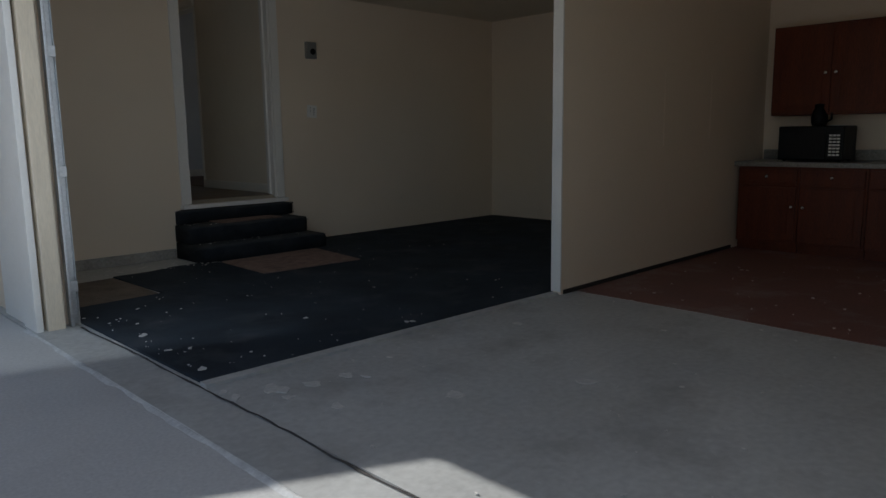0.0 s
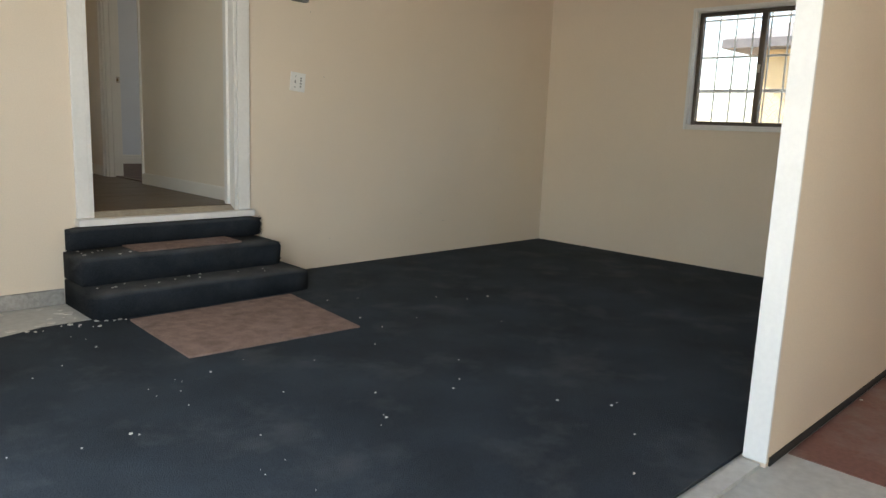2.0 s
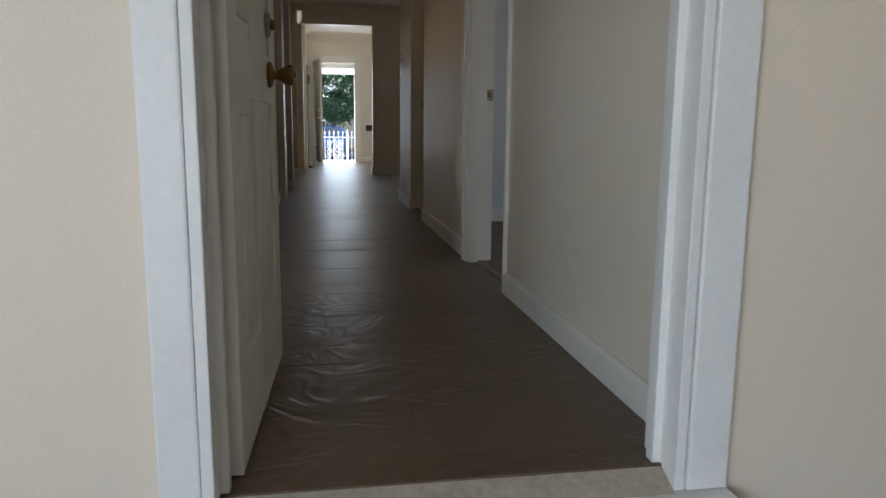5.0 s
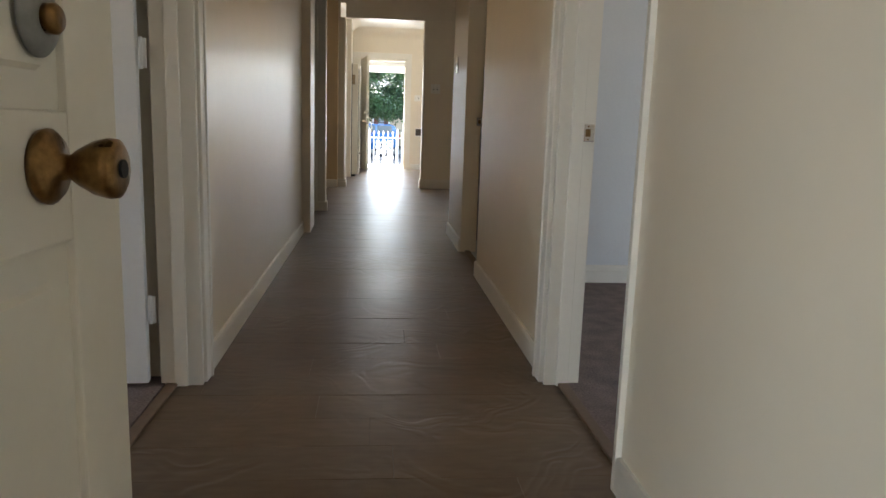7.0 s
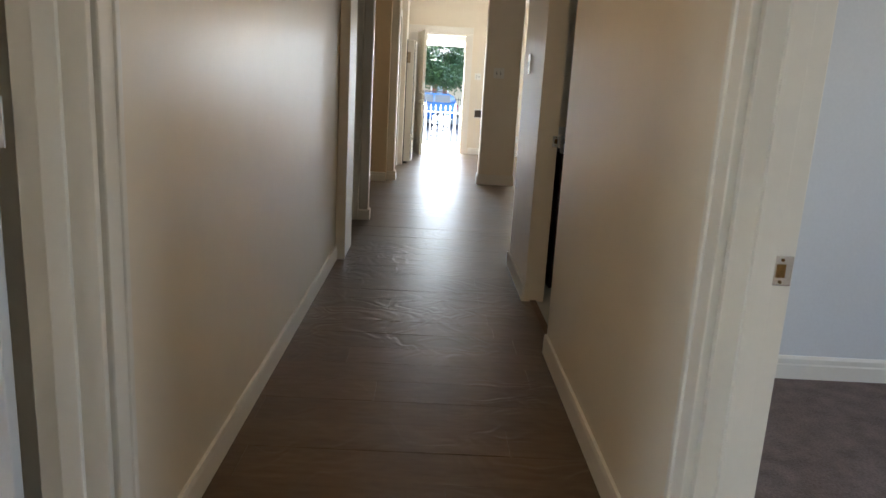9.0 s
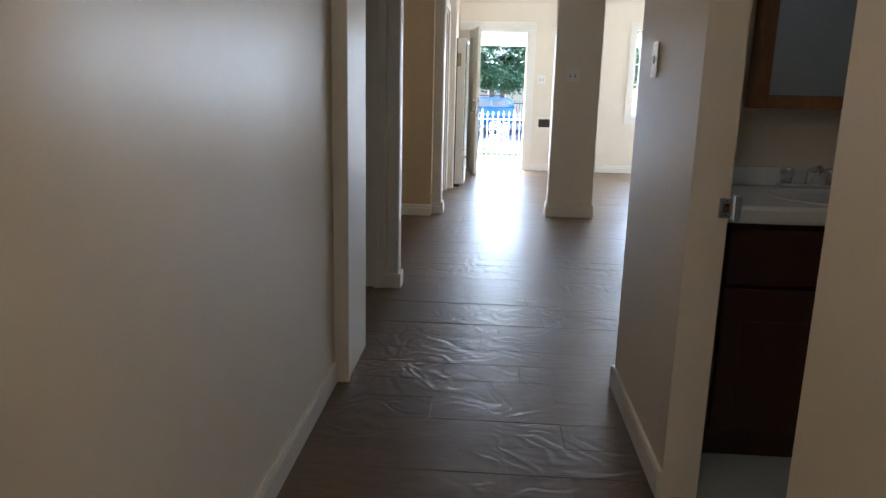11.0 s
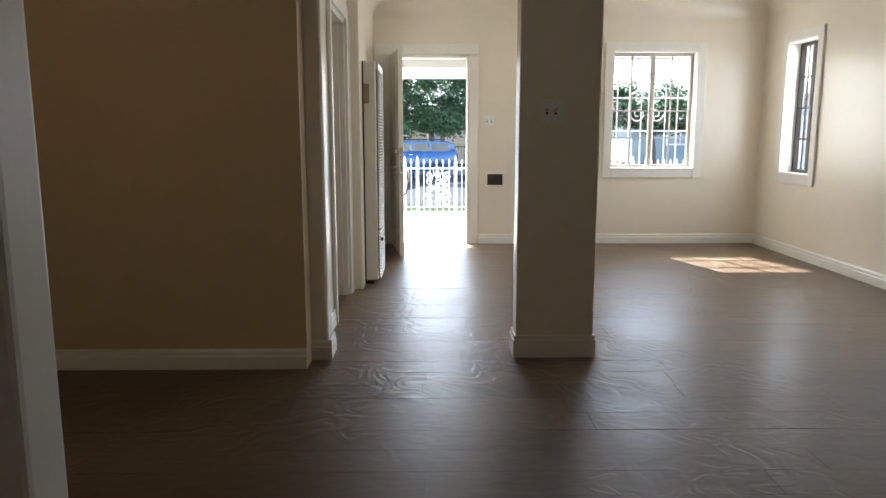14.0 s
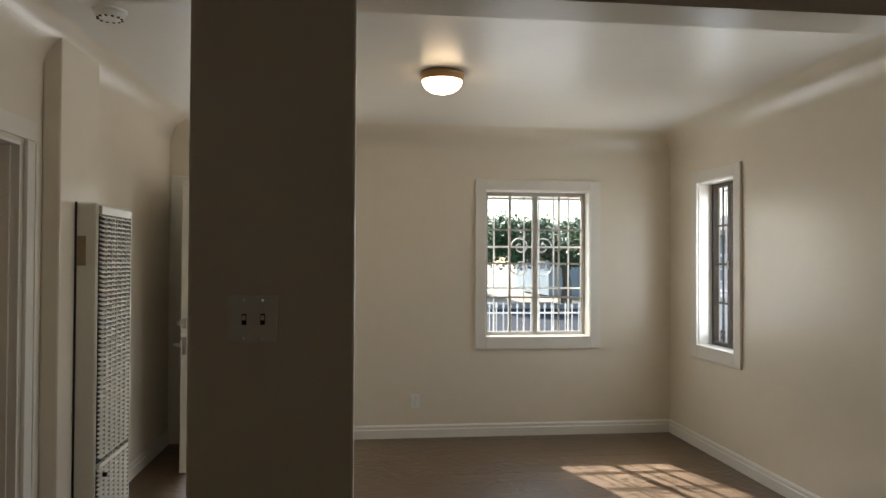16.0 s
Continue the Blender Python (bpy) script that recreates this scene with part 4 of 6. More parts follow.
def tufts(x, y0, y1, z0, z1, out, count, seed):
    """Loose carpet threads along a cut end."""
    r = random.Random(seed)
    b = bmesh.new()
    for i in range(count):
        y, z = r.uniform(y0, y1), r.uniform(z0, z1)
        ln, w = r.uniform(0.003, 0.013), r.uniform(0.0015, 0.004)
        tip = Vector((x + out * ln, y + r.uniform(-0.012, 0.012), z - r.uniform(0.0, 0.022)))
        p = Vector((x - out * 0.006, y, z))
        q = [b.verts.new(p + Vector((0, -w, 0))), b.verts.new(p + Vector((0, w, 0))), b.verts.new(p + Vector((0, 0, w * 1.5))), b.verts.new(tip)]
        for f in ((0, 1, 3), (1, 2, 3), (2, 0, 3)):
            b.faces.new([q[k] for k in f])
    return b


for x_, o_, y_, za, zb, sd in ((-0.135, -1, -0.07, 0.30, 0.42, 1), (1.045, 1, -0.07, 0.31, 0.42, 2), (-0.155, -1, -0.33, 0.16, 0.29, 3), (1.03, 1, -0.33, 0.16, 0.29, 4), (-0.155, -1, -0.52, 0.01, 0.14, 5), (1.10, 1, -0.52, 0.01, 0.14, 6)):
    part("frayed_edge", tufts(x_, y_, -0.03, za, zb, o_, 70, sd), M_STEPC, steps, "loose frayed carpet threads", kind="stuff")


def rug(name, label, poly, z, th):
    b = slab(poly, z, z + th)
    bmesh.ops.subdivide_edges(b, edges=b.edges[:], cuts=14)
    for v in b.verts:
        n = noise.noise(Vector((v.co.x * 25, v.co.y * 25, 3)))
        v.co.x += 0.006 * n
        v.co.y += 0.006 * noise.noise(Vector((v.co.x * 25, v.co.y * 25, 9)))
    ob = solid(name, b, M_RUG, kind="")
    return tagged(ob, label, "mat")


rug("door_mat", "rectangular brown carpet offcut lying at the foot of the steps", [(-0.06, -1.335), (0.825, -1.395), (0.925, -0.60), (-0.03, -0.605)], GZ + 0.001, 0.009)
rug("step_mat", "small brown carpet offcut lying on the upper step", [(0.145, -0.305), (0.775, -0.295), (0.775, -0.078), (0.14, -0.078)], 0.305, 0.008)

fb = thing("breaker_box", "small grey metal switch box fixed to the garage wall", "switch box", (1.365, 0.0, 1.905))
part("body", box(1.305, 1.42, -0.045, -0.001, 1.825, 1.985, r=0.006), M_GREY, fb)
part("cover", box(1.318, 1.408, -0.052, -0.044, 1.84, 1.97, r=0.004), M_GREY, fb)
part("receptacle", turned([(0.03, 0), (0.03, 0.012), (0.022, 0.013)], (1.365, -0.05, 1.89), '-y', 18), M_BLACK, fb, "black round receptacle")


def switch_plate(name, label, m, w, h, toggles, material=M_PLATE, outlet=False):
    """A cover plate on the local xz plane, facing -y."""
    s = thing(name, label, "switch plate", (0, 0, 0), m=m)
    part("plate", box(-w / 2, w / 2, -0.007, 0, -h / 2, h / 2, r=0.003), material, s)
    for i in range(toggles):
        x = (i - (toggles - 1) / 2) * 0.046
        if outlet:
            for z in (-0.02, 0.02):
                f = part("receptacle", box(x - 0.014, x + 0.014, -0.009, -0.0065, z - 0.013, z + 0.013, r=0.002), material, s)
                for dx in (-0.005, 0.005):
                    part("slot", box(x + dx - 0.001, x + dx + 0.001, -0.0096, -0.0085, z - 0.004, z + 0.005), M_DARK, f)
        else:
            part("slot", box(x - 0.006, x + 0.006, -0.0078, -0.0065, -0.014, 0.014), M_DARK, s)
            part("toggle", box(x - 0.004, x + 0.004, -0.017, -0.007, -0.002, 0.010, r=0.001), material, s)
        for z in (-h / 2 + 0.012, h / 2 - 0.012):
            part("screw", turned([(0.003, 0), (0.003, 0.001)], (x, -0.007, z), '-y', 8), M_CHROME, s)
    return s


g1 = thing("wall_plate", "white wall plate with faded printed marks on the garage wall", "wall plate", (0, 0, 0), m=pose(1.360, 0, 1.307, 0, 5, 0))
part("plate", box(-0.058, 0.058, -0.008, 0, -0.062, 0.062, r=0.003), M_TRIM, g1)
for z in (-0.036, 0.036):
    part("screw", turned([(0.004, 0), (0.004, 0.0015)], (-0.022, -0.008, z), '-y', 8), M_GREY, g1)
for x, z, w_, h_ in ((-0.022, 0.0, 0.008, 0.022), (0.022, 0.028, 0.016, 0.008), (0.022, 0.012, 0.012, 0.012), (0.022, -0.008, 0.014, 0.010), (0.022, -0.028, 0.010, 0.012)):
    part("printed_mark", box(x - w_ / 2, x + w_ / 2, -0.0088, -0.0075, z - h_ / 2, z + h_ / 2), M_GREY, g1, "faded grey print")
switch_plate("switch_plate", "cream double toggle switch plate on the column", pose(1.145, 9.64, 1.815), 0.125, 0.12, 2)
switch_plate("switch_plate", "cream double switch plate beside the front door", pose(1.135, 13.67, 1.83), 0.11, 0.11, 2)
switch_plate("outlet", "cream outlet plate low on the front wall", pose(1.87, 13.67, 0.80), 0.07, 0.115, 1, outlet=True)
switch_plate("outlet", "cream outlet plate low on the front bedroom wall", pose(-1.25, 13.67, 0.80), 0.07, 0.115, 1, outlet=True)
switch_plate("switch_plate", "nickel toggle switch plate on the hall wall", pose(0.955, 5.36, 1.78, 0, 0, -90), 0.07, 0.115, 1, M_CHROME)
sl = thing("mail_slot", "dark recessed mail slot in the front wall", "mail slot", (1.2, 13.67, 1.2))
part("frame", box(1.105, 1.305, 13.66, 13.669, 1.262, 1.285, r=0.003), M_HTRIM, sl)
part("frame", box(1.105, 1.305, 13.66, 13.669, 1.125, 1.142, r=0.003), M_HTRIM, sl)
part("backing", box(1.119, 1.291, 13.72, 13.845, 1.139, 1.271), M_BRONZE, sl, "dark metal box back")


# cabinets: front on the local xz plane facing -y, x along the run
def knob_part(parent, x, y, z, material=M_CHROME):
    return part("knob", turned([(0.006, 0), (0.006, 0.012), (0.015, 0.016), (0.016, 0.022), (0.010, 0.027), (0.003, 0.028)], (x, y, z), '-y', 12), material, parent, "small round chrome knob", smooth=True)


def panel_front(parent, name, x0, x1, z0, z1, material, arch=False):
    d = part(name, box(x0, x1, -0.018, 0.0, z0, z1, r=0.004), material, parent)
    f = 0.05
    if z1 - z0 > 0.2:
        part("raised_panel", box(x0 + f + 0.012, x1 - f - 0.012, -0.021, -0.016, z0 + f + 0.012, z1 - f - 0.012 - (0.02 if arch else 0), r=0.004, seg=1), material, d)
        if arch:
            n = 8
            b = bmesh.new()
            xa, xb, zt = x0 + f + 0.014, x1 - f - 0.014, z1 - f - 0.032
            front = [b.verts.new((xa + (xb - xa) * i / n, -0.0205, zt + 0.028 * math.sin(math.pi * i / n))) for i in range(n + 1)]
            low = [b.verts.new((xa + (xb - xa) * i / n, -0.0205, zt - 0.01)) for i in range(n + 1)]
            back = [b.verts.new((v.co.x, -0.016, v.co.z)) for v in front]
            for i in range(n):
                b.faces.new((low[i], low[i + 1], front[i + 1], front[i]))
                b.faces.new((front[i], front[i + 1], back[i + 1], back[i]))
            part("panel_arch", b, material, d)
    return d


def base_cabinet(name, label, m, w, h, depth, material, knob_left, toe=0.08, drawer=0.15, group="base cabinets"):
    c = thing(name, label, "cabinet", (0, 0, 0), group, m=m)
    part("body", box(0.0, w, 0.0, depth, toe, h, r=0.002), material, c)
    part("toe_kick", box(0.002, w - 0.002, 0.03, depth, 0.0, toe), material, c)
    dr = panel_front(c, "drawer", 0.018, w - 0.018, h - drawer - 0.005, h - 0.02, material)
    part("drawer_panel", box(0.05, w - 0.05, -0.021, -0.016, h - drawer + 0.025, h - 0.05, r=0.003), material, dr)
    knob_part(dr, w / 2, -0.02, h - drawer / 2 - 0.01)
    d = panel_front(c, "door", 0.018, w - 0.018, toe + 0.02, h - drawer - 0.025, material, arch=True)
    knob_part(d, 0.045 if knob_left else w - 0.045, -0.018, h - drawer - 0.19)
    return c


for i in range(3):
    base_cabinet("base_cabinet", "cherry stained base cabinet with drawer and chrome knobs" if i < 2 else "cherry stained base cabinet beside the window end",
                 pose(3.52, -3.47 - 0.52 * i, 0.003 if i else 0.003, 0, 0, -90), 0.515, 0.74, 0.595, M_CHERRY, knob_left=(i % 2 == 1))
ct = thing("countertop", "speckled grey granite countertop with a short backsplash", "countertop", (3.8, -4.2, 0.743))
part("slab", box(3.485, 4.128, -5.06, -3.436, 0.744, 0.785, r=0.006), M_GRANITE, ct)
part("backsplash", box(4.105, 4.128, -5.06, -3.45, 0.786, 0.875, r=0.004), M_GRANITE, ct)


def wall_cabinet(name, label, m, w, h, depth, material, doors):
    c = thing(name, label, "cabinet", (0, 0, 0), "wall cabinets", m=m)
    part("body", box(0.0, w, 0.0, depth, 0.0, h, r=0.002), material, c)
    dw = (w - 0.02) / doors
    for i in range(doors):
        d = panel_front(c, "door", 0.01 + i * dw + 0.004, 0.01 + (i + 1) * dw - 0.004, 0.015, h - 0.015, material, arch=True)
        knob_part(d, 0.01 + (i + 1) * dw - 0.04 if i == 0 else 0.01 + i * dw + 0.04, -0.018, h * 0.46)
    return c


wall_cabinet("wall_cabinet", "cherry stained double door wall cabinet above the counter", pose(3.80, -3.61, 1.18, 0, 0, -90), 0.97, 0.76, 0.328, M_CHERRY, 2)
wall_cabinet("wall_cabinet", "lighter oak wall cabinet beside the cherry one", pose(3.80, -4.62, 1.05, 0, 0, -90), 0.5, 0.9, 0.328, M_OAK, 1)

mw = thing("microwave", "black countertop microwave oven with pale buttons", "microwave", (0, 0, 0), m=pose(3.66, -3.74, 0.785, 0, 0, -90))
part("body", box(0, 0.52, 0.015, 0.36, 0.012, 0.30, r=0.008), M_BLACK, mw)
dm = part("door", box(0.004, 0.385, -0.006, 0.015, 0.018, 0.295, r=0.005), M_BLACK, mw)
part("door_window", box(0.04, 0.345, -0.009, -0.004, 0.06, 0.25, r=0.004), M_SCREEN, dm, "smoked glass window")
pn = part("control_panel", box(0.388, 0.516, -0.006, 0.015, 0.018, 0.295, r=0.005), M_BLACK, mw)
part("display", box(0.41, 0.495, -0.008, -0.004, 0.25, 0.275), M_SCREEN, pn)
for r_ in range(7):
    for c_ in range(3):
        part("button", box(0.412 + c_ * 0.03, 0.436 + c_ * 0.03, -0.009, -0.005, 0.05 + r_ * 0.027, 0.065 + r_ * 0.027, r=0.001), M_PLATE, pn, "pale button")
for fx in (0.04, 0.48):
    for fy in (0.05, 0.32):
        part("foot", turned([(0.012, 0), (0.012, 0.013)], (fx, fy, 0.0), 'z', 8), M_BLACK, mw)
jug = thing("coffee_maker", "small black coffee carafe standing on the microwave", "carafe", (3.80, -4.02, 1.086))
part("body", turned([(0.05, 0), (0.062, 0.02), (0.066, 0.07), (0.055, 0.12), (0.04, 0.15), (0.045, 0.17)], (3.80, -4.02, 1.086), 'z', 20), M_BLACK, jug, smooth=True)
part("lid", turned([(0.045, 0), (0.04, 0.012), (0.012, 0.018), (0.012, 0.03)], (3.80, -4.02, 1.256), 'z', 16), M_BLACK, jug)
part("handle", tube([(3.80, -4.08, 1.12), (3.80, -4.115, 1.14), (3.80, -4.115, 1.2), (3.80, -4.07, 1.23)], 0.009), M_BLACK, jug)
pp = thing("paper_sheets", "a few loose white papers lying on the microwave", "paper", (3.78, -4.16, 1.086))
for i, a in enumerate((4, 17)):
    b = box(-0.05, 0.05, -0.06, 0.06, 0, 0.002)
    bmesh.ops.transform(b, matrix=pose(3.78 + 0.01 * i, -4.17, 1.0862 + 0.0025 * i, 0, 0, a), verts=b.verts)
    part("sheet", b, M_PLATE, pp)

# garage door post and track
dp = thing("garage_door_post", "weathered white wooden garage door post", "post", (-1.67, -1.8, 0.0))
part("post", box(-1.735, -1.64, -1.845, -1.762, -0.02, 2.249, r=0.012), M_POST, dp, "cream painted post")
part("outer_trim", box(-1.79, -1.752, -1.835, -1.60, -0.02, 2.249, r=0.006), M_TRIM, dp, "peeling white outer board")
part("outer_board", box(-1.775, -1.752, -1.595, -1.15, -0.02, 2.249, r=0.004), M_TRIM, dp, "peeling white outer board")
tr = thing("garage_door_track", "galvanised steel garage door track with a hinge bracket", "door track", (-1.57, -1.8, 0.0))
b = box(-1.615, -1.597, -1.852, -1.80, 0.0, 2.24, r=0.003)
b = box(-1.594, -1.591, -1.84, -1.775, 0.0, 2.24, bm=b)
b = box(-1.594, -1.55, -1.778, -1.775, 0.0, 2.24, bm=b)
b = box(-1.552, -1.549, -1.80, -1.775, 0.0, 2.24, bm=b)
part("rail", b, M_STEEL, tr)
for z in (0.2, 0.85, 1.5):
    part("bracket", box(-1.60, -1.56, -1.85, -1.838, z, z + 0.06, r=0.002), M_STEEL, tr)

# paint chips and litter on the floors
rnd = random.Random(5)


def flakes(name, label, spots):
    b = bmesh.new()
    for x, y, z, r in spots:
        n = rnd.randint(7, 12)
        a0 = rnd.random() * 6.28
        el = rnd.uniform(0.35, 1.0)
        ring = []
        for i in range(n):
            a = 2 * math.pi * i / n
            rr = r * rnd.uniform(0.55, 1.1)
            px, py = rr * math.cos(a), rr * math.sin(a) * el
            ring.append(b.verts.new((x + px * math.cos(a0) - py * math.sin(a0), y + px * math.sin(a0) + py * math.cos(a0), z + 0.002 + rnd.uniform(0, 0.002))))
        f = b.faces.new(ring)
        low = [b.verts.new((v.co.x, v.co.y, z)) for v in ring]
        for i in range(n):
            b.faces.new((ring[i], low[i], low[(i + 1) % n], ring[(i + 1) % n]))
    return tagged(solid(name, b, M_CHIP, kind="stuff"), label, "debris")


sp = []
for i in range(150):
    x, y = rnd.uniform(-1.5, 1.9), rnd.uniform(-3.28, -0.5)
    if x < -0.85 and y > -1.3:
        continue
    w = math.exp(-((x + 1.0) ** 2) / 1.6) + 0.25
    if rnd.random() < w:
        sp.append((x, y, GZ, abs(rnd.gauss(0, 0.0032)) + 0.0015))
for i in range(22):
    sp.append((-1.52 + abs(rnd.gauss(0, 0.10)), rnd.uniform(-3.28, -1.5), GZ, rnd.uniform(0.002, 0.011)))
sp += [(-1.42, -2.38, GZ, 0.035), (-1.45, -2.75, GZ, 0.022), (-1.36, -2.80, GZ, 0.02), (-1.47, -3.15, GZ, 0.03)]
for i in range(14):
    sp.append((rnd.uniform(-0.5, -0.05), -0.50 - abs(rnd.gauss(0, 0.05)), GZ, rnd.uniform(0.005, 0.02)))
for (x, y, r) in ((-0.25, -3.24, 0.02), (-0.28, -3.22, 0.02), (-0.62, -2.72, 0.018), (-1.20, -1.75, 0.022)):
    sp.append((x, y, GZ, r))
flakes("paint_flakes", "white paint chips and dust scattered on the dark carpet", sp)
sp = [(rnd.uniform(-1.5, 3.0), rnd.uniform(-6.5, -3.45), 0.0035, abs(rnd.gauss(0, 0.006)) + 0.002) for i in range(160)]
sp += [(0.145, -3.68, 0.0, 0.035), (-1.375, -3.587, 0.0, 0.075), (-1.35, -3.62, 0.0, 0.055), (-1.223, -3.665, 0.0, 0.055), (-1.53, -3.56, 0.0, 0.05), (-1.54, -3.47, 0.0, 0.035), (-1.0, -3.75, 0.0, 0.03), (-1.3, -3.95, 0.0, 0.05), (-0.4, -4.5, 0.0, 0.06), (-1.05, -3.68, 0.0, 0.045), (-1.38, -3.72, 0.0, 0.035), (-0.75, -3.62, 0.0, 0.02), (-0.9, -4.2, 0.0, 0.05)]
sp += [(rnd.uniform(-1.5, -0.2), rnd.uniform(-0.42, -0.04), 0.0, rnd.uniform(0.006, 0.04)) for i in range(40)]
flakes("paint_chips", "pale paint splatters and chips on the concrete floor", sp)
sp = [(rnd.uniform(-0.12, 0.15), rnd.uniform(-0.32, -0.1), 0.306, rnd.uniform(0.004, 0.013)) for i in range(9)]
sp += [(rnd.uniform(-0.12, 0.9), rnd.uniform(-0.5, -0.36), 0.156, rnd.uniform(0.003, 0.010)) for i in range(14)]
flakes("step_chips", "white paint chips lying on the carpeted steps", sp)

# ---- bathroom ----
vn = thing("bathroom_vanity", "dark wooden bathroom vanity with a white sink top", "vanity", (1.55, 5.3, HF + 0.002))
part("body", box(1.13, 1.95, 5.05, 5.568, HF + 0.09, 1.295, r=0.003), M_DARKWOOD, vn)
part("toe_kick", box(1.135, 1.945, 5.10, 5.568, HF + 0.003, HF + 0.09), M_DARKWOOD, vn)
for i in range(2):
    xa = 1.15 + i * 0.40
    d = part("door", box(xa, xa + 0.385, 5.032, 5.049, HF + 0.12, 1.09, r=0.004), M_DARKWOOD, vn)
    part("raised_panel", box(xa + 0.06, xa + 0.325, 5.027, 5.034, HF + 0.18, 0.99, r=0.005), M_DARKWOOD, d)
    part("false_drawer", box(xa, xa + 0.385, 5.032, 5.049, 1.105, 1.275, r=0.004), M_DARKWOOD, vn)
tp = part("sink_top", box(1.115, 1.965, 5.02, 5.568, 1.296, 1.35, r=0.012), M_PORC, vn, "white moulded sink top")
part("basin_rim", turned([(0.20, 0), (0.19, 0.006), (0.17, 0.004), (0.12, 0.002)], (1.54, 5.26, 1.349), 'z', 28), M_PORC, tp)
part("backsplash", box(1.115, 1.965, 5.545, 5.568, 1.351, 1.42, r=0.004), M_PORC, vn)
fa = part("faucet", box(1.44, 1.64, 5.43, 5.49, 1.35, 1.375, r=0.008), M_CHROME, vn, "chrome two handle faucet")
part("spout", tube([(1.54, 5.46, 1.37), (1.54, 5.45, 1.42), (1.54, 5.38, 1.435), (1.54, 5.35, 1.415)], 0.012), M_CHROME, fa)
for x in (1.465, 1.615):
    part("tap_handle", turned([(0.018, 0), (0.02, 0.02), (0.026, 0.03), (0.024, 0.05), (0.01, 0.055)], (x, 5.46, 1.375), 'z', 14), M_CHROME, fa, smooth=True)
mc = thing("mirror_cabinet", "brown wood framed mirror cabinet above the sink", "mirror cabinet", (1.6, 5.568, 1.66))
part("body", box(1.33, 1.95, 5.49, 5.568, 1.63, 2.30, r=0.003), M_OAK, mc)
for (x0, x1, z0, z1) in ((1.33, 1.375, 1.63, 2.30), (1.905, 1.95, 1.63, 2.30), (1.376, 1.904, 1.63, 1.675), (1.376, 1.904, 2.255, 2.30)):
    part("frame", box(x0, x1, 5.468, 5.489, z0, z1, r=0.005), M_OAK, mc)
part("mirror", box(1.377, 1.903, 5.478, 5.488, 1.676, 2.254), M_MIRROR, mc, "mirror glass")

# ---- kitchen end ----
solid("wall_kitchen_stub", box(3.28, 4.07, 9.66, 9.79, HF - 0.1, 1.75, r=0.004), M_WALL, "low cream wall at the end of the kitchen cabinets", "wall")
baseboard("baseboard_stub", [((3.28, 9.66), (3.28, 9.79))])
for i in range(3):
    base_cabinet("kitchen_cabinet", "glossy brown kitchen cabinet with raised panels", pose(3.47, 9.655 - 0.45 * i, HF + 0.001, 0, 0, -90), 0.445, 0.88, 0.598, M_BROWNWOOD, knob_left=i % 2 == 1, group="kitchen cabinets")
kt = thing("kitchen_countertop", "dark speckled granite kitchen countertop", "countertop", (3.8, 9.0, HF + 0.881))
part("slab", box(3.44, 4.068, 8.30, 9.657, HF + 0.882, HF + 0.922, r=0.006), M_DGRANITE, kt)
part("backsplash", box(3.46, 4.045, 9.635, 9.657, HF + 0.923, HF + 1.08, r=0.003), M_DGRANITE, kt)

# ---- wall heater ----
ht = thing("wall_heater", "tall cream enamel wall furnace with a louvred front grille", "wall heater", (0.0, 11.8, HF))
part("casing", box(-0.055, 0.092, 11.55, 12.045, HF + 0.03, 2.25, r=0.016, seg=3), M_HEATER, ht)
part("plinth", box(-0.05, 0.05, 11.56, 12.035, HF + 0.0, HF + 0.031), M_DARK, ht)
# Dark filler gives the shade of the gap behind the heater.
part("back_gap_shade", box(-0.099, -0.054, 11.565, 12.03, HF + 0.03, 2.262), M_DARK, ht, "dark filler for the shaded gap behind the casing")
for (y0, y1, z0, z1) in ((12.02, 12.035, HF + 0.04, 2.235), (11.564, 12.019, 2.19, 2.235), (11.564, 12.019, HF + 0.04, HF + 0.06), (11.564, 12.019, 0.90, 0.925)):
    part("front_frame", box(0.0925, 0.112, y0, y1, z0, z1, r=0.004), M_HEATER, ht)
# Near-black sheet paints the shade between the louvres.
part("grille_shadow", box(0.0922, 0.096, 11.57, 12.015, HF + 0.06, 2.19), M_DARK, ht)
g = part("front_grille", box(0.0965, 0.103, 11.78, 11.80, HF + 0.06, 2.19), M_HEATER, ht, "cream louvred grille")
z = HF + 0.075
while z < 2.18:
    if not 0.885 < z < 0.94:
        b = bmesh.new()
        va = [b.verts.new((px, 11.566, z + pz)) for px, pz in ((0.0965, 0.010), (0.113, 0.0), (0.114, 0.004), (0.0965, 0.014))]
        vb = [b.verts.new((v.co.x, 12.018, v.co.z)) for v in va]
        for i in range(4):
            b.faces.new((va[i], va[(i + 1) % 4], vb[(i + 1) % 4], vb[i]))
        b.faces.new(va[::-1])
        b.faces.new(vb)
        part("louvre", b, M_HEATER, g)
    z += 0.0235
for k in range(1, 6):
    yy = 11.566 + 0.452 * k / 6
    part("grille_bar", box(0.098, 0.1125, yy - 0.0022, yy + 0.0022, HF + 0.062, 2.188), M_HEATER, g)
# Shade of the gap beside the wall, painted as a strip on the casing.
part("side_gap_shade", box(-0.0145, -0.004, 11.5462, 11.552, HF + 0.03, 2.252), M_DARK, ht, "dark strip painting the shaded gap along the wall")
part("sticker", box(-0.035, 0.04, 11.5475, 11.551, 1.93, 2.08), M_TAN, ht, "tan vent plate on the side")
part("valve_knob", turned([(0.012, 0), (0.012, 0.02)], (0.11, 11.62, 0.86), 'x', 12), M_BLACK, ht)

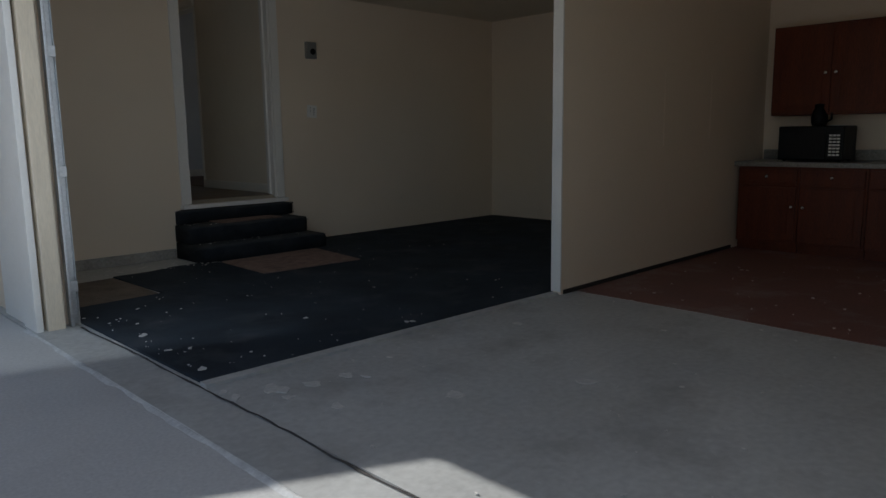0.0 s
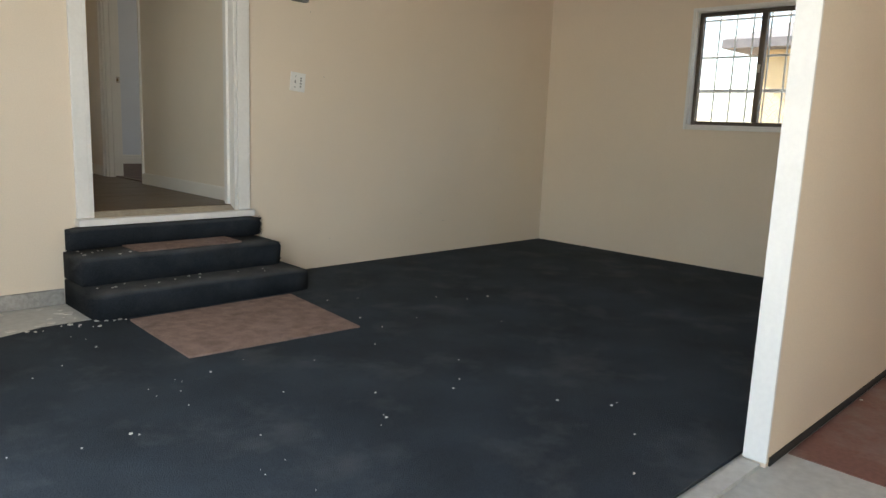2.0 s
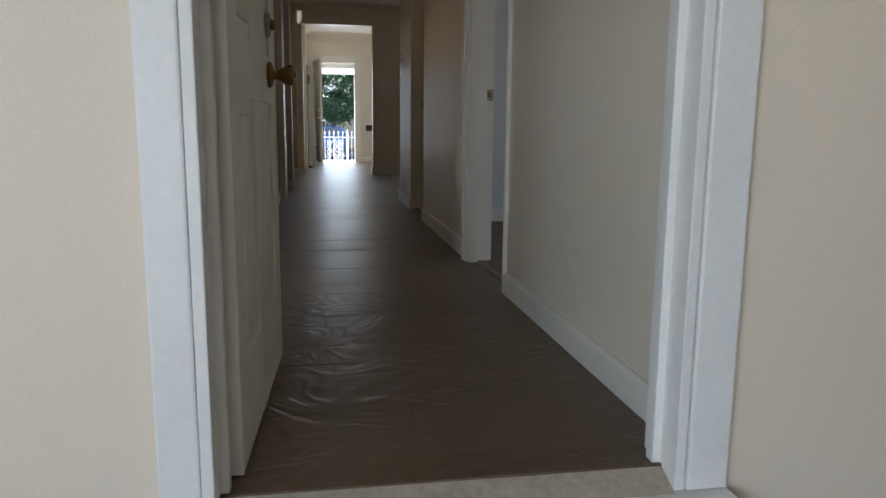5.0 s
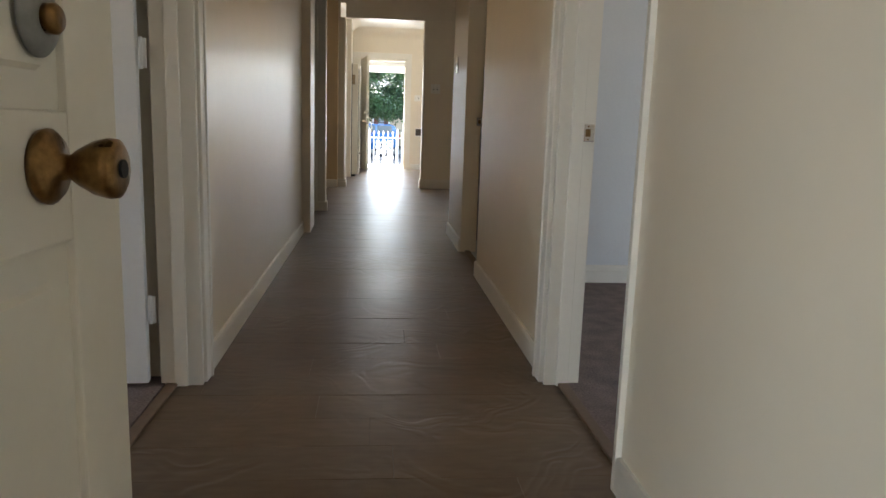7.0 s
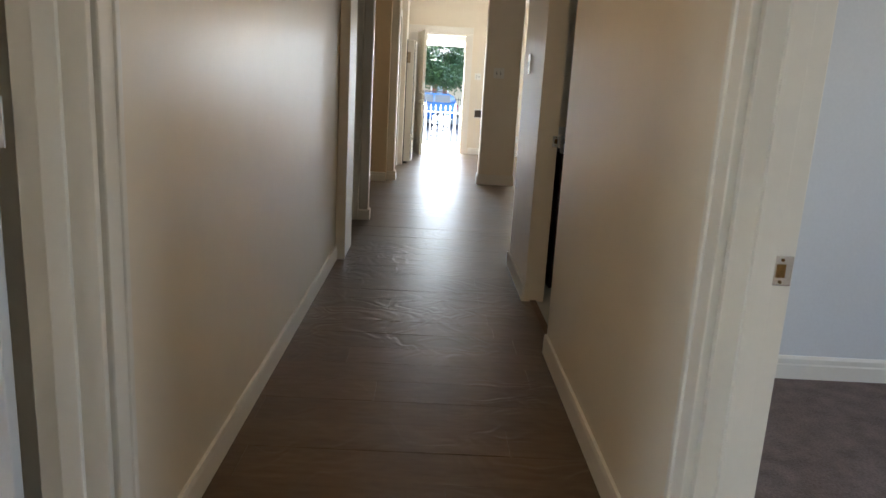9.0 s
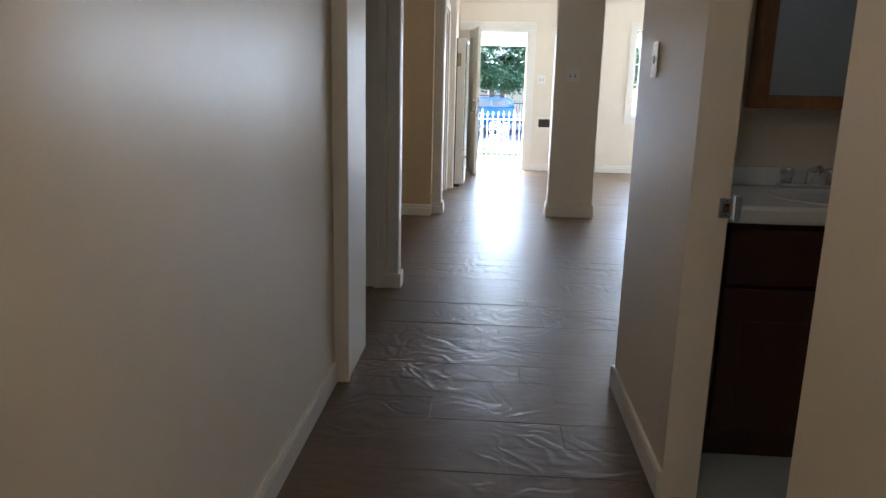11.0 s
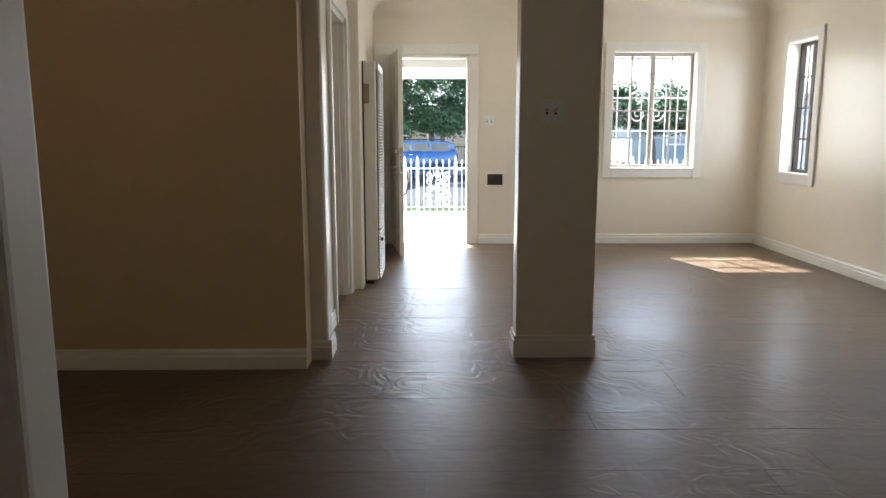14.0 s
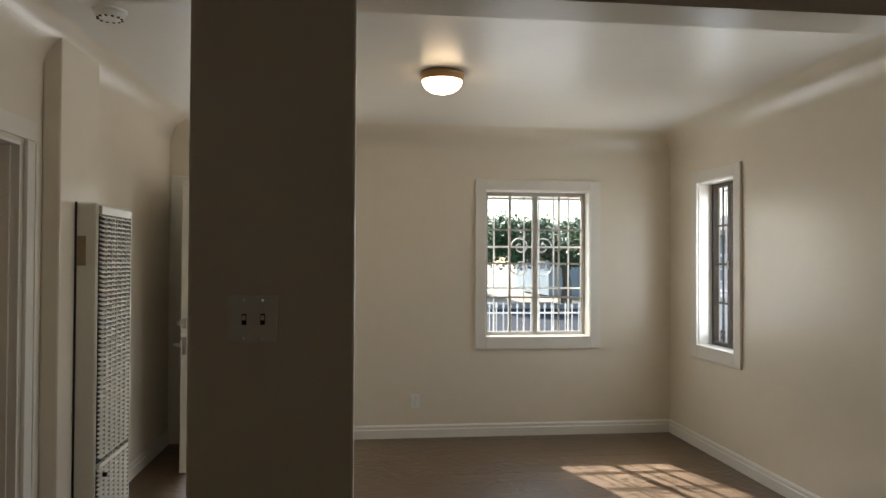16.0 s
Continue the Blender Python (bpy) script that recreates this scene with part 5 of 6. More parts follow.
# ---- ceiling lamp and smoke detector ----
cl_ = thing("ceiling_lamp", "lit flush dome ceiling lamp with a brass rim", "ceiling lamp", (1.88, 11.9, LC))
part("rim", turned([(0.128, 0), (0.13, 0.02), (0.122, 0.03), (0.128, 0.042), (0.12, 0.05)], (1.88, 11.9, LC), '-z', 36), mat("lamp_brass_rim", (0.45, 0.28, 0.14), 0.35, 1.0), cl_, "brass rim", smooth=True)
part("shade", turned([(0.118, 0.0), (0.113, 0.02), (0.098, 0.042), (0.07, 0.06), (0.035, 0.071), (0.004, 0.075)], (1.88, 11.9, LC - 0.05), '-z', 36), M_LAMP, cl_, "glowing frosted glass dome", smooth=True)
hl = thing("hall_lamp", "lit flush dome ceiling lamp in the hall", "ceiling lamp", (0.39, 3.3, HC))
part("rim", turned([(0.128, 0), (0.13, 0.02), (0.122, 0.03), (0.12, 0.05)], (0.39, 3.3, HC), '-z', 30), M_BRASS, hl, "brass rim")
part("shade", turned([(0.118, 0.0), (0.113, 0.02), (0.098, 0.042), (0.07, 0.06), (0.035, 0.071), (0.004, 0.075)], (0.39, 3.3, HC - 0.05), '-z', 30), M_HALLLAMP, hl, "glowing frosted glass dome", smooth=True)
# Added fill: an unseen warm dome that brightens the tan dining wall.
kl = thing("dining_fill_lamp", "unseen dome ceiling lamp added to warm the dining area", "ceiling lamp", (-1.2, 8.0, HC))
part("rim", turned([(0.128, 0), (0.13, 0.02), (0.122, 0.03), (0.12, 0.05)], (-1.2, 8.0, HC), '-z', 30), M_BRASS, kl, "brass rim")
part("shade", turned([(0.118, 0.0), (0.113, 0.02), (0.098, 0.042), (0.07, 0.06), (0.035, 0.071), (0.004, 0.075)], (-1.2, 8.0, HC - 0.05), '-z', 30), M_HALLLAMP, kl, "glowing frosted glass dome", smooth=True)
# Added out of view to lift the otherwise black bathroom.
bl = thing("bath_fill_lamp", "unseen dome ceiling lamp added to light the bathroom", "ceiling lamp", (1.9, 4.6, HC))
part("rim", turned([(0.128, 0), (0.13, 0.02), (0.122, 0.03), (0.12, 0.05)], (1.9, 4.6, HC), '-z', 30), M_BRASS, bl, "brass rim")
part("shade", turned([(0.118, 0.0), (0.113, 0.02), (0.098, 0.042), (0.07, 0.06), (0.035, 0.071), (0.004, 0.075)], (1.9, 4.6, HC - 0.05), '-z', 30), M_BATHFILL, bl, "glowing frosted glass dome", smooth=True)
sd = thing("smoke_detector", "round white smoke detector on the ceiling", "smoke detector", (0.31, 11.05, LC))
part("base", turned([(0.072, 0), (0.072, 0.012), (0.066, 0.014)], (0.31, 11.05, LC), '-z', 28), M_PLATE, sd)
part("cover", turned([(0.062, 0.014), (0.062, 0.022), (0.056, 0.036), (0.03, 0.042), (0.004, 0.042)], (0.31, 11.05, LC), '-z', 28), M_PLATE, sd)
for i in range(12):
    a = 2 * math.pi * i / 12
    part("vent", box(0.31 + 0.05 * math.cos(a) - 0.005, 0.31 + 0.05 * math.cos(a) + 0.005, 11.05 + 0.05 * math.sin(a) - 0.005, 11.05 + 0.05 * math.sin(a) + 0.005, LC - 0.041, LC - 0.034), M_DARK, sd)

# nail holes and scuffs on the garage wall
mk = new("wall_marks")
tagged(mk, "small nail holes and scuffs on the garage wall", "wall marks", kind="structure")
ORG[mk] = Vector((0, 0, 0))
mrnd = random.Random(21)
for i in range(16):
    x = mrnd.uniform(-1.5, -0.15) if i % 2 else mrnd.uniform(1.1, 4.0)
    z = mrnd.uniform(0.15, 1.9)
    part("nail_hole", turned([(mrnd.uniform(0.0015, 0.003), 0), (0.001, 0.0012)], (x, 0.0, z), '-y', 7), M_DARK if i % 3 else M_GREY, mk)

# ---- outdoors ----
def ground_z(y):
    t = min(1.0, max(0.0, (y - 23.0) / 0.45))
    return -0.06 - 0.30 * t * t * (3 - 2 * t)


b = bmesh.new()
ys = [-400, -60, -10, 15, 20, 22, 23, 23.15, 23.3, 23.45, 25, 29, 45, 100, 600]
rows_ = [[b.verts.new((x, y, ground_z(y))) for x in (-500, -60, -10, 10, 60, 500)] for y in ys]
for r0, r1 in zip(rows_, rows_[1:]):
    for i in range(5):
        b.faces.new((r0[i], r0[i + 1], r1[i + 1], r1[i]))
solid("ground", b, M_EARTH, "dry bare earth around the house", "ground")
solid("road", box(-120, 120, 23.55, 41.0, -0.40, -0.345), M_ASPHALT, "grey asphalt street", "road")
solid("pavement_far", box(-120, 120, 42.3, 44.2, -0.4, -0.22), M_STREETC, "pale concrete pavement across the street", "pavement")
solid("kerb_far", box(-120, 120, 41.0, 41.2, -0.4, -0.22, r=0.02), M_STREETC, "concrete kerb", "kerb")
solid("kerb_near", box(-120, 120, 23.35, 23.55, -0.4, -0.22, r=0.02), M_STREETC, "concrete kerb", "kerb")
# driveway slabs beside the garage
solid("apron_strip", box(-1.80, -1.572, -7.3, 0.0, -0.15, -0.004), M_CONC, "worn concrete apron strip at the garage opening", "apron")
for i, (y0, y1) in enumerate(((-13.0, -6.51), (-6.5, -0.01), (0.0, 6.5))):
    solid("driveway", box(-6.0, -1.802, y0, y1, -0.15, -0.012), M_DRIVE, "pale concrete driveway slab", "driveway")


def ragged(name, label, x, y0, y1, w, h, z, material, seed):
    """A strip along y with a wandering line and uneven width."""
    r = random.Random(seed)
    b = bmesh.new()
    n = int((y1 - y0) / 0.07)
    prev = None
    for i in range(n + 1):
        y = y0 + (y1 - y0) * i / n
        xc = x + 0.016 * noise.noise(Vector((y * 1.7, seed, 0))) + 0.008 * noise.noise(Vector((y * 9, seed, 4)))
        hw = w * (0.5 + 0.35 * noise.noise(Vector((y * 6, seed, 9)))) * r.uniform(0.8, 1.15)
        ring = [b.verts.new((xc - hw, y, z)), b.verts.new((xc - hw * 0.3, y, z + h)), b.verts.new((xc + hw * 0.3, y, z + h)), b.verts.new((xc + hw, y, z))]
        if prev:
            for k in range(3):
                b.faces.new((prev[k], prev[k + 1], ring[k + 1], ring[k]))
        prev = ring
    return solid(name, b, material, label, "joint", smooth=True)


ragged("trim_apron_joint", "crumbling pale mortar joint along the driveway edge", -1.80, -7.2, -1.7, 0.045, 0.006, -0.0115, M_MORTAR, 3)
ragged("trim_floor_crack", "dark dirt-filled crack at the garage floor edge", -1.572, -7.2, -1.9, 0.012, 0.002, 0.0, M_CRACK, 8)
# porch
solid("porch_slab", box(-1.2, 2.2, 13.86, 16.3, -0.1, HF - 0.06), M_DRIVE, "pale concrete porch floor", "porch")
solid("porch_walk", box(-0.3, 1.6, 16.3, 21.3, -0.1, 0.02), M_DRIVE, "pale concrete garden path", "path")
solid("porch_step", box(-0.3, 1.6, 16.305, 16.7, -0.1, HF - 0.25), M_DRIVE, "concrete porch step", "step")
solid("porch_roof", box(-1.4, 1.75, 13.86, 15.45, 2.40, 2.62), M_PORCHW, "white painted porch roof", "porch roof")
solid("eave_front", box(1.755, 4.6, 13.86, 14.20, 2.53, 2.66), M_PORCHW, "white painted roof eave", "eave")
solid("eave_side", box(4.252, 4.62, -7.4, 13.85, 2.62, 2.74), M_PORCHW, "white painted roof eave", "eave")
for x in (-1.25, 1.6):
    pc = thing("porch_post", "white painted square porch post", "post", (x, 15.3, HF - 0.06))
    part("shaft", box(x - 0.05, x + 0.05, 15.25, 15.35, HF - 0.06, 2.40, r=0.005), M_PORCHW, pc)
    part("foot", box(x - 0.07, x + 0.07, 15.23, 15.37, HF - 0.06, HF + 0.06, r=0.005), M_PORCHW, pc)
# white iron fence
FY = 21.5
fence = thing("iron_fence", "white painted wrought iron fence with spear tops", "fence", (0.3, FY, -0.06))


def spear(x, z):
    return turned([(0.012, 0), (0.026, 0.03), (0.022, 0.05), (0.002, 0.115)], (x, FY, z), 'z', 6)


x = -3.4
k = 0
while x < 6.5:
    post = abs(x - 0.22) < 0.06 or abs(x - 1.05) < 0.06 or k % 12 == 0
    if post:
        pb = part("post", box(x - 0.035, x + 0.035, FY - 0.035, FY + 0.035, -0.06, 1.10, r=0.004), M_IRONW, fence)
        part("finial", spear(x, 1.10), M_IRONW, pb)
    else:
        b = tube([(x, FY, -0.02), (x, FY, 1.04)], 0.011, 6)
        b = join(b, spear(x, 1.03))
        part("picket", b, M_IRONW, fence)
    x += 0.138
    k += 1
for z in (0.08, 0.92):
    part("rail", box(-3.4, 6.5, FY - 0.014, FY + 0.014, z, z + 0.03), M_IRONW, fence)
pan = part("scroll_panel", box(0.36, 0.93, FY - 0.01, FY + 0.01, 0.10, 0.12), M_IRONW, fence, "ornate cast scroll panel")
for i in range(3):
    for j in range(5):
        cx, cz = 0.45 + 0.19 * i, 0.20 + 0.15 * j
        part("scroll", tube(scroll(cx, cz, FY - 0.03, 0.085, 1.4, 1 if (i + j) % 2 else -1, rnd.random() * 6), 0.013, 5), M_IRONW, pan)


# far things: a parked car, the house opposite, a tree
def vehicle(name, label, base, flip, paint, length, height, width, suv=True):
    """A parked car, nose to -x, outline swept across its width."""
    c = thing(name, label, "car", base)
    bx, by, bz = base
    L, Hh, W = length, height, width
    low = [(0.02, 0.32), (0.0, 0.52), (0.03, 0.60), (0.10, 0.64), (0.285, 0.70), (0.99, 0.72), (1.0, 0.50), (0.98, 0.30), (0.90, 0.22), (0.06, 0.22)]
    top = [(0.27, 0.69), (0.38, 0.97), (0.42, 1.0), (0.90, 0.99), (0.955, 0.93), (0.99, 0.71)] if suv else [(0.28, 0.69), (0.42, 0.98), (0.50, 1.0), (0.68, 0.98), (0.86, 0.72)]

    def sweep(pts, inset, w):
        bm = bmesh.new()
        f = [bm.verts.new((bx + flip * (p[0] - 0.5) * L, by - w / 2, bz + p[1] * Hh)) for p in pts]
        bk = [bm.verts.new((v.co.x, by + w / 2, v.co.z)) for v in f]
        n = len(pts)
        for i in range(n):
            bm.faces.new((f[i], f[(i + 1) % n], bk[(i + 1) % n], bk[i]))
        bm.faces.new(f[::-1])
        bm.faces.new(bk)
        bmesh.ops.bevel(bm, geom=[e for e in bm.edges], offset=0.035, segments=2, profile=0.6, affect='EDGES', clamp_overlap=True)
        return bm
    body = part("body", sweep(low, 0, W), paint, c, smooth=True)
    roof = part("cabin", sweep(top, 0, W * 0.86), paint, c, smooth=True)
    spans = ((0.345, 0.555), (0.575, 0.735), (0.755, 0.925)) if suv else ((0.36, 0.56), (0.58, 0.76))
    for s in (-1, 1):
        yy = by + s * W * 0.43
        for i, (a0, a1) in enumerate(spans):
            zt = 0.945
            lean = 0.07 if i == 0 else 0.0
            bm = bmesh.new()
            q = [(a0, 0.73), (a1, 0.73), (a1 - (0.015 if i == len(spans) - 1 else 0), zt), (a0 + lean, zt)]
            f = [bm.verts.new((bx + flip * (u - 0.5) * L, yy + s * 0.012, bz + v * Hh)) for u, v in q]
            bk = [bm.verts.new((v.co.x, yy - s * 0.01, v.co.z)) for v in f]
            bm.faces.new(f)
            for i2 in range(4):
                bm.faces.new((f[i2], f[(i2 + 1) % 4], bk[(i2 + 1) % 4], bk[i2]))
            part("side_window", bm, M_CARGLASS, roof, "tinted glass")
        part("door_handle", box(bx + flip * 0.06 * L - 0.07, bx + flip * 0.06 * L + 0.07, by + s * W / 2 - 0.01, by + s * W / 2 + 0.02, bz + 0.64 * Hh, bz + 0.66 * Hh, r=0.004), M_CHROME, body)
        part("mirror", box(bx - flip * 0.17 * L - 0.07, bx - flip * 0.17 * L + 0.07, by + s * (W / 2 + 0.02) - 0.07, by + s * (W / 2 + 0.02) + 0.07, bz + 0.71 * Hh, bz + 0.79 * Hh, r=0.02), paint, body)
        part("headlight", box(bx - flip * 0.49 * L - 0.06, bx - flip * 0.49 * L + 0.06, by + s * W * 0.40 - 0.12, by + s * W * 0.40 + 0.12, bz + 0.50 * Hh, bz + 0.60 * Hh, r=0.02), M_LIGHTGLASS, body, "clear headlight")
        part("tail_light", box(bx + flip * 0.495 * L - 0.04, bx + flip * 0.495 * L + 0.04, by + s * W * 0.43 - 0.09, by + s * W * 0.43 + 0.09, bz + 0.50 * Hh, bz + 0.68 * Hh, r=0.02), M_REDGLASS, body, "red tail light")
        for fx in (-0.325, 0.31):
            wx = bx + flip * fx * L
            wy = by + s * (W / 2 - 0.10)
            wl = part("wheel", turned([(0.20, -0.12), (0.35, -0.11), (0.365, -0.05), (0.365, 0.07), (0.345, 0.125), (0.22, 0.13)], (wx, wy, bz + 0.365), 'y' if s > 0 else '-y', 26), M_TYRE, c)
            part("rim", turned([(0.215, 0.10), (0.21, 0.135), (0.10, 0.125), (0.05, 0.14), (0.01, 0.14)], (wx, wy, bz + 0.365), 'y' if s > 0 else '-y', 20), M_STEEL, wl, "grey alloy rim")
    part("windscreen", box(bx - flip * 0.19 * L - 0.02, bx - flip * 0.19 * L + 0.02, by - W * 0.38, by + W * 0.38, bz + 0.72 * Hh, bz + 0.80 * Hh), M_CARGLASS, roof)
    part("bumper", box(bx - flip * 0.5 * L - 0.05, bx - flip * 0.5 * L + 0.06, by - W * 0.47, by + W * 0.47, bz + 0.25 * Hh, bz + 0.42 * Hh, r=0.03), M_GREY, body)
    if suv:
        for s in (-1, 1):
            part("roof_rail", tube([(bx - flip * 0.05 * L, by + s * W * 0.36, bz + Hh * 1.0), (bx - flip * 0.04 * L, by + s * W * 0.36, bz + Hh * 1.035), (bx + flip * 0.36 * L, by + s * W * 0.36, bz + Hh * 1.035), (bx + flip * 0.37 * L, by + s * W * 0.36, bz + Hh * 0.99)], 0.018, 6), M_IRONB, roof)
    return c


vehicle("parked_car", "dark blue sport utility vehicle parked across the street", (-0.75, 38.3, -0.345), 1, M_CAR, 4.7, 1.68, 1.8)
vehicle("white_car", "white saloon car parked beside the neighbour house", (8.0, -3.2, -0.06), 1, M_WCAR, 4.4, 1.42, 1.75, suv=False)


def tree(name, label, base, trunk_h, spread, crown_z, crown_h, n_leaf, seed, rad=0.22):
    r = random.Random(seed)
    bx, by, bz = base
    t = thing(name, label, "tree", base)
    b = tube([(bx, by, bz), (bx + 0.05, by, bz + trunk_h * 0.4), (bx - 0.05, by + 0.05, bz + trunk_h * 0.8), (bx, by, bz + trunk_h)], [rad * 1.35, rad, rad * 0.85, rad * 0.7], 12)
    tips = []
    for i in range(11):
        a = 2 * math.pi * i / 11 + r.uniform(-0.3, 0.3)
        rr = spread * r.uniform(0.35, 0.85)
        z1 = bz + crown_z + crown_h * r.uniform(0.05, 0.75)
        p0 = Vector((bx, by, bz + trunk_h * r.uniform(0.75, 1.0)))
        p2 = Vector((bx + rr * math.cos(a), by + rr * math.sin(a), z1))
        p1 = p0.lerp(p2, 0.5) + Vector((0, 0, r.uniform(0.0, 0.5)))
        b = tube([p0, p1, p2], [rad * 0.5, rad * 0.3, rad * 0.1], 7, bm=b)
        tips += [p1, p2]
    part("trunk", b, M_BARK, t, "grey bark trunk and limbs", smooth=True)
    clumps = []
    for i in range(150):
        a, u = r.uniform(0, 2 * math.pi), r.random() ** 0.5
        z = r.random()
        w = spread * (0.55 + 0.45 * math.sin(math.pi * (0.15 + 0.75 * z)))
        clumps.append((Vector((bx + w * u * math.cos(a), by + w * u * math.sin(a), bz + crown_z + crown_h * z)), r.uniform(0.3, 0.75)))
    verts, faces = [], []
    for i in range(n_leaf):
        c, cr = clumps[r.randrange(len(clumps))]
        p = c + Vector((r.gauss(0, 1), r.gauss(0, 1), r.gauss(0, 0.7))) * cr * 0.55
        d = Vector((r.uniform(-1, 1), r.uniform(-1, 1), r.uniform(-0.9, 0.5))).normalized()
        s = d.cross(Vector((r.uniform(-1, 1), r.uniform(-1, 1), 1))).normalized()
        ln, wd = r.uniform(0.13, 0.23), r.uniform(0.045, 0.075)
        k = len(verts)
        up = d.cross(s) * wd * 0.35
        verts += [p, p + d * ln * 0.5 + s * wd + up, p + d * ln, p + d * ln * 0.5 - s * wd + up]
        faces += [(k, k + 1, k + 2), (k, k + 2, k + 3)]
    me = bpy.data.meshes.new("crown")
    me.from_pydata([v - Vector(base) for v in verts], [], faces)
    me.materials.append(M_LEAF)
    ob = new("crown", me)
    ob.parent = t
    tagged(ob, "dense dark green crown of glossy leaves", kind="stuff")
    return t


tree("magnolia_tree", "broad dark green tree with a grey trunk across the street", (-2.35, 43.0, -0.22), 2.5, 5.8, 2.05, 3.7, 66000, 3)
tree("street_tree", "leafy green tree further along the street", (11.8, 43.1, -0.22), 2.4, 6.0, 2.25, 1.7, 42000, 8)
tree("garden_tree", "leafy green tree behind the neighbour house", (26.0, 24.0, -0.06), 2.8, 3.0, 2.3, 3.6, 12000, 12)


def house(name, label, x0, x1, y0, y1, z0, h, walls, rise, front):
    """A plain house; front is the side with openings: '-y' or '-x'. Openings: (kind, along, width, z0, z1)."""
    side, openings = front
    o = thing(name, label, "house", ((x0 + x1) / 2, (y0 + y1) / 2, z0))
    part("wall", box(x0, x1, y0, y1, z0, z0 + h), walls, o)
    ov = 0.5
    b = bmesh.new()
    xm, ym = (x0 + x1) / 2, (y0 + y1) / 2
    e = [b.verts.new(p) for p in ((x0 - ov, y0 - ov, z0 + h), (x1 + ov, y0 - ov, z0 + h), (x1 + ov, y1 + ov, z0 + h), (x0 - ov, y1 + ov, z0 + h))]
    e2 = [b.verts.new(v.co + Vector((0, 0, 0.16))) for v in e]
    if x1 - x0 > y1 - y0:
        rg = [b.verts.new((x0 + 2, ym, z0 + h + rise)), b.verts.new((x1 - 2, ym, z0 + h + rise))]
        tops = ((e2[0], e2[1], rg[1], rg[0]), (e2[1], e2[2], rg[1]), (e2[2], e2[3], rg[0], rg[1]), (e2[3], e2[0], rg[0]))
    else:
        rg = [b.verts.new((xm, y0 + 2, z0 + h + rise)), b.verts.new((xm, y1 - 2, z0 + h + rise))]
        tops = ((e2[0], e2[1], rg[0]), (e2[1], e2[2], rg[1], rg[0]), (e2[2], e2[3], rg[1]), (e2[3], e2[0], rg[0], rg[1]))
    for f in tops:
        b.faces.new(f)
    b.faces.new(e[::-1])
    for i in range(4):
        b.faces.new((e[i], e[(i + 1) % 4], e2[(i + 1) % 4], e2[i]))
    rf = part("roof", b, M_SHINGLE, o)

    def on(u0, u1, d0, d1, za, zb, r=0.0):
        return box(u0, u1, y0 - d1, y0 - d0, za, zb, r=r) if side == '-y' else box(x0 - d1, x0 - d0, u0, u1, za, zb, r=r)
    for kind, u, w, za, zb in openings:
        if kind == "door":
            d = part("door", on(u - w / 2, u + w / 2, -0.02, 0.05, za, zb, 0.01), M_WOODDOOR, o, "red-brown wooden door with an oval glass")
            part("frame", on(u - w / 2 - 0.1, u - w / 2 - 0.002, 0.0, 0.07, za, zb + 0.1), M_PORCHW, d)
            part("frame", on(u + w / 2 + 0.002, u + w / 2 + 0.1, 0.0, 0.07, za, zb + 0.1), M_PORCHW, d)
            bm = turned([(0.2, 0), (0.2, 0.03), (0.16, 0.035)], (0, 0, 0), '-y', 24)
            for v in bm.verts:
                v.co.z *= 2.4
            bmesh.ops.translate(bm, verts=bm.verts, vec=(u, y0 - 0.05, (za + zb) / 2 + 0.15))
            part("oval_glass", bm, M_PALEGLASS, d, "pale oval glass")
        else:
            wdw = part("window", on(u - w / 2, u + w / 2, -0.02, 0.03, za, zb), M_PALEGLASS, o)
            for a0, a1, c0, c1 in ((u - w / 2 - 0.09, u - w / 2, za - 0.09, zb + 0.09), (u + w / 2, u + w / 2 + 0.09, za - 0.09, zb + 0.09), (u - w / 2, u + w / 2, zb, zb + 0.09), (u - w / 2, u + w / 2, za - 0.09, za), (u - 0.03, u + 0.03, za, zb)):
                part("frame", on(a0, a1, 0.0, 0.07, c0, c1), M_PORCHW, wdw)
            for k in range(1, 3):
                zz = za + (zb - za) * k / 3
                part("muntin", on(u - w / 2, u + w / 2, 0.03, 0.05, zz - 0.02, zz + 0.02), M_PORCHW, wdw)
    return o


house("house_opposite", "cream stucco bungalow with a red-brown door across the street", -9, 8.5, 50.5, 60, -0.22, 3.1, M_STUCCO, 1.9,
      ('-y', [("window", -5.5, 1.6, 1.0, 2.3), ("window", -1.9, 1.5, 0.9, 2.4), ("door", 0.75, 1.0, 0.15, 2.35), ("window", 4.2, 1.8, 1.0, 2.3)]))
house("house_opposite", "blue-grey painted bungalow further along the street", 13, 27, 51, 60, -0.22, 3.0, M_PALEBLUE, 1.8, ('-y', [("window", 16, 1.6, 1.0, 2.2), ("window", 21, 1.6, 1.0, 2.2)]))
house("neighbour_house", "yellow stucco neighbour house with a dark shingle roof", 12.5, 21, -16, 1.5, -0.06, 2.75, M_YELLOW, 1.7, ('-x', [("window", -6.0, 1.2, 1.0, 2.1), ("window", -1.6, 1.2, 1.0, 2.1)]))
house("neighbour_house", "pale blue-grey stucco neighbour house with a dark shingle roof", 12.0, 21, 20.0, 31, -0.06, 2.75, M_PALEBLUE, 1.7, ('-x', [("window", 22.5, 1.2, 1.0, 2.1), ("window", 27.5, 1.2, 1.0, 2.1)]))

bf = thing("black_fence", "low black iron fence before the house opposite", "fence", (-2, 45.2, -0.22))
for z in (0.0, 0.95):
    part("rail", box(-9, 6, 45.18, 45.22, z - 0.05, z), M_IRONB, bf)
x = -9.0
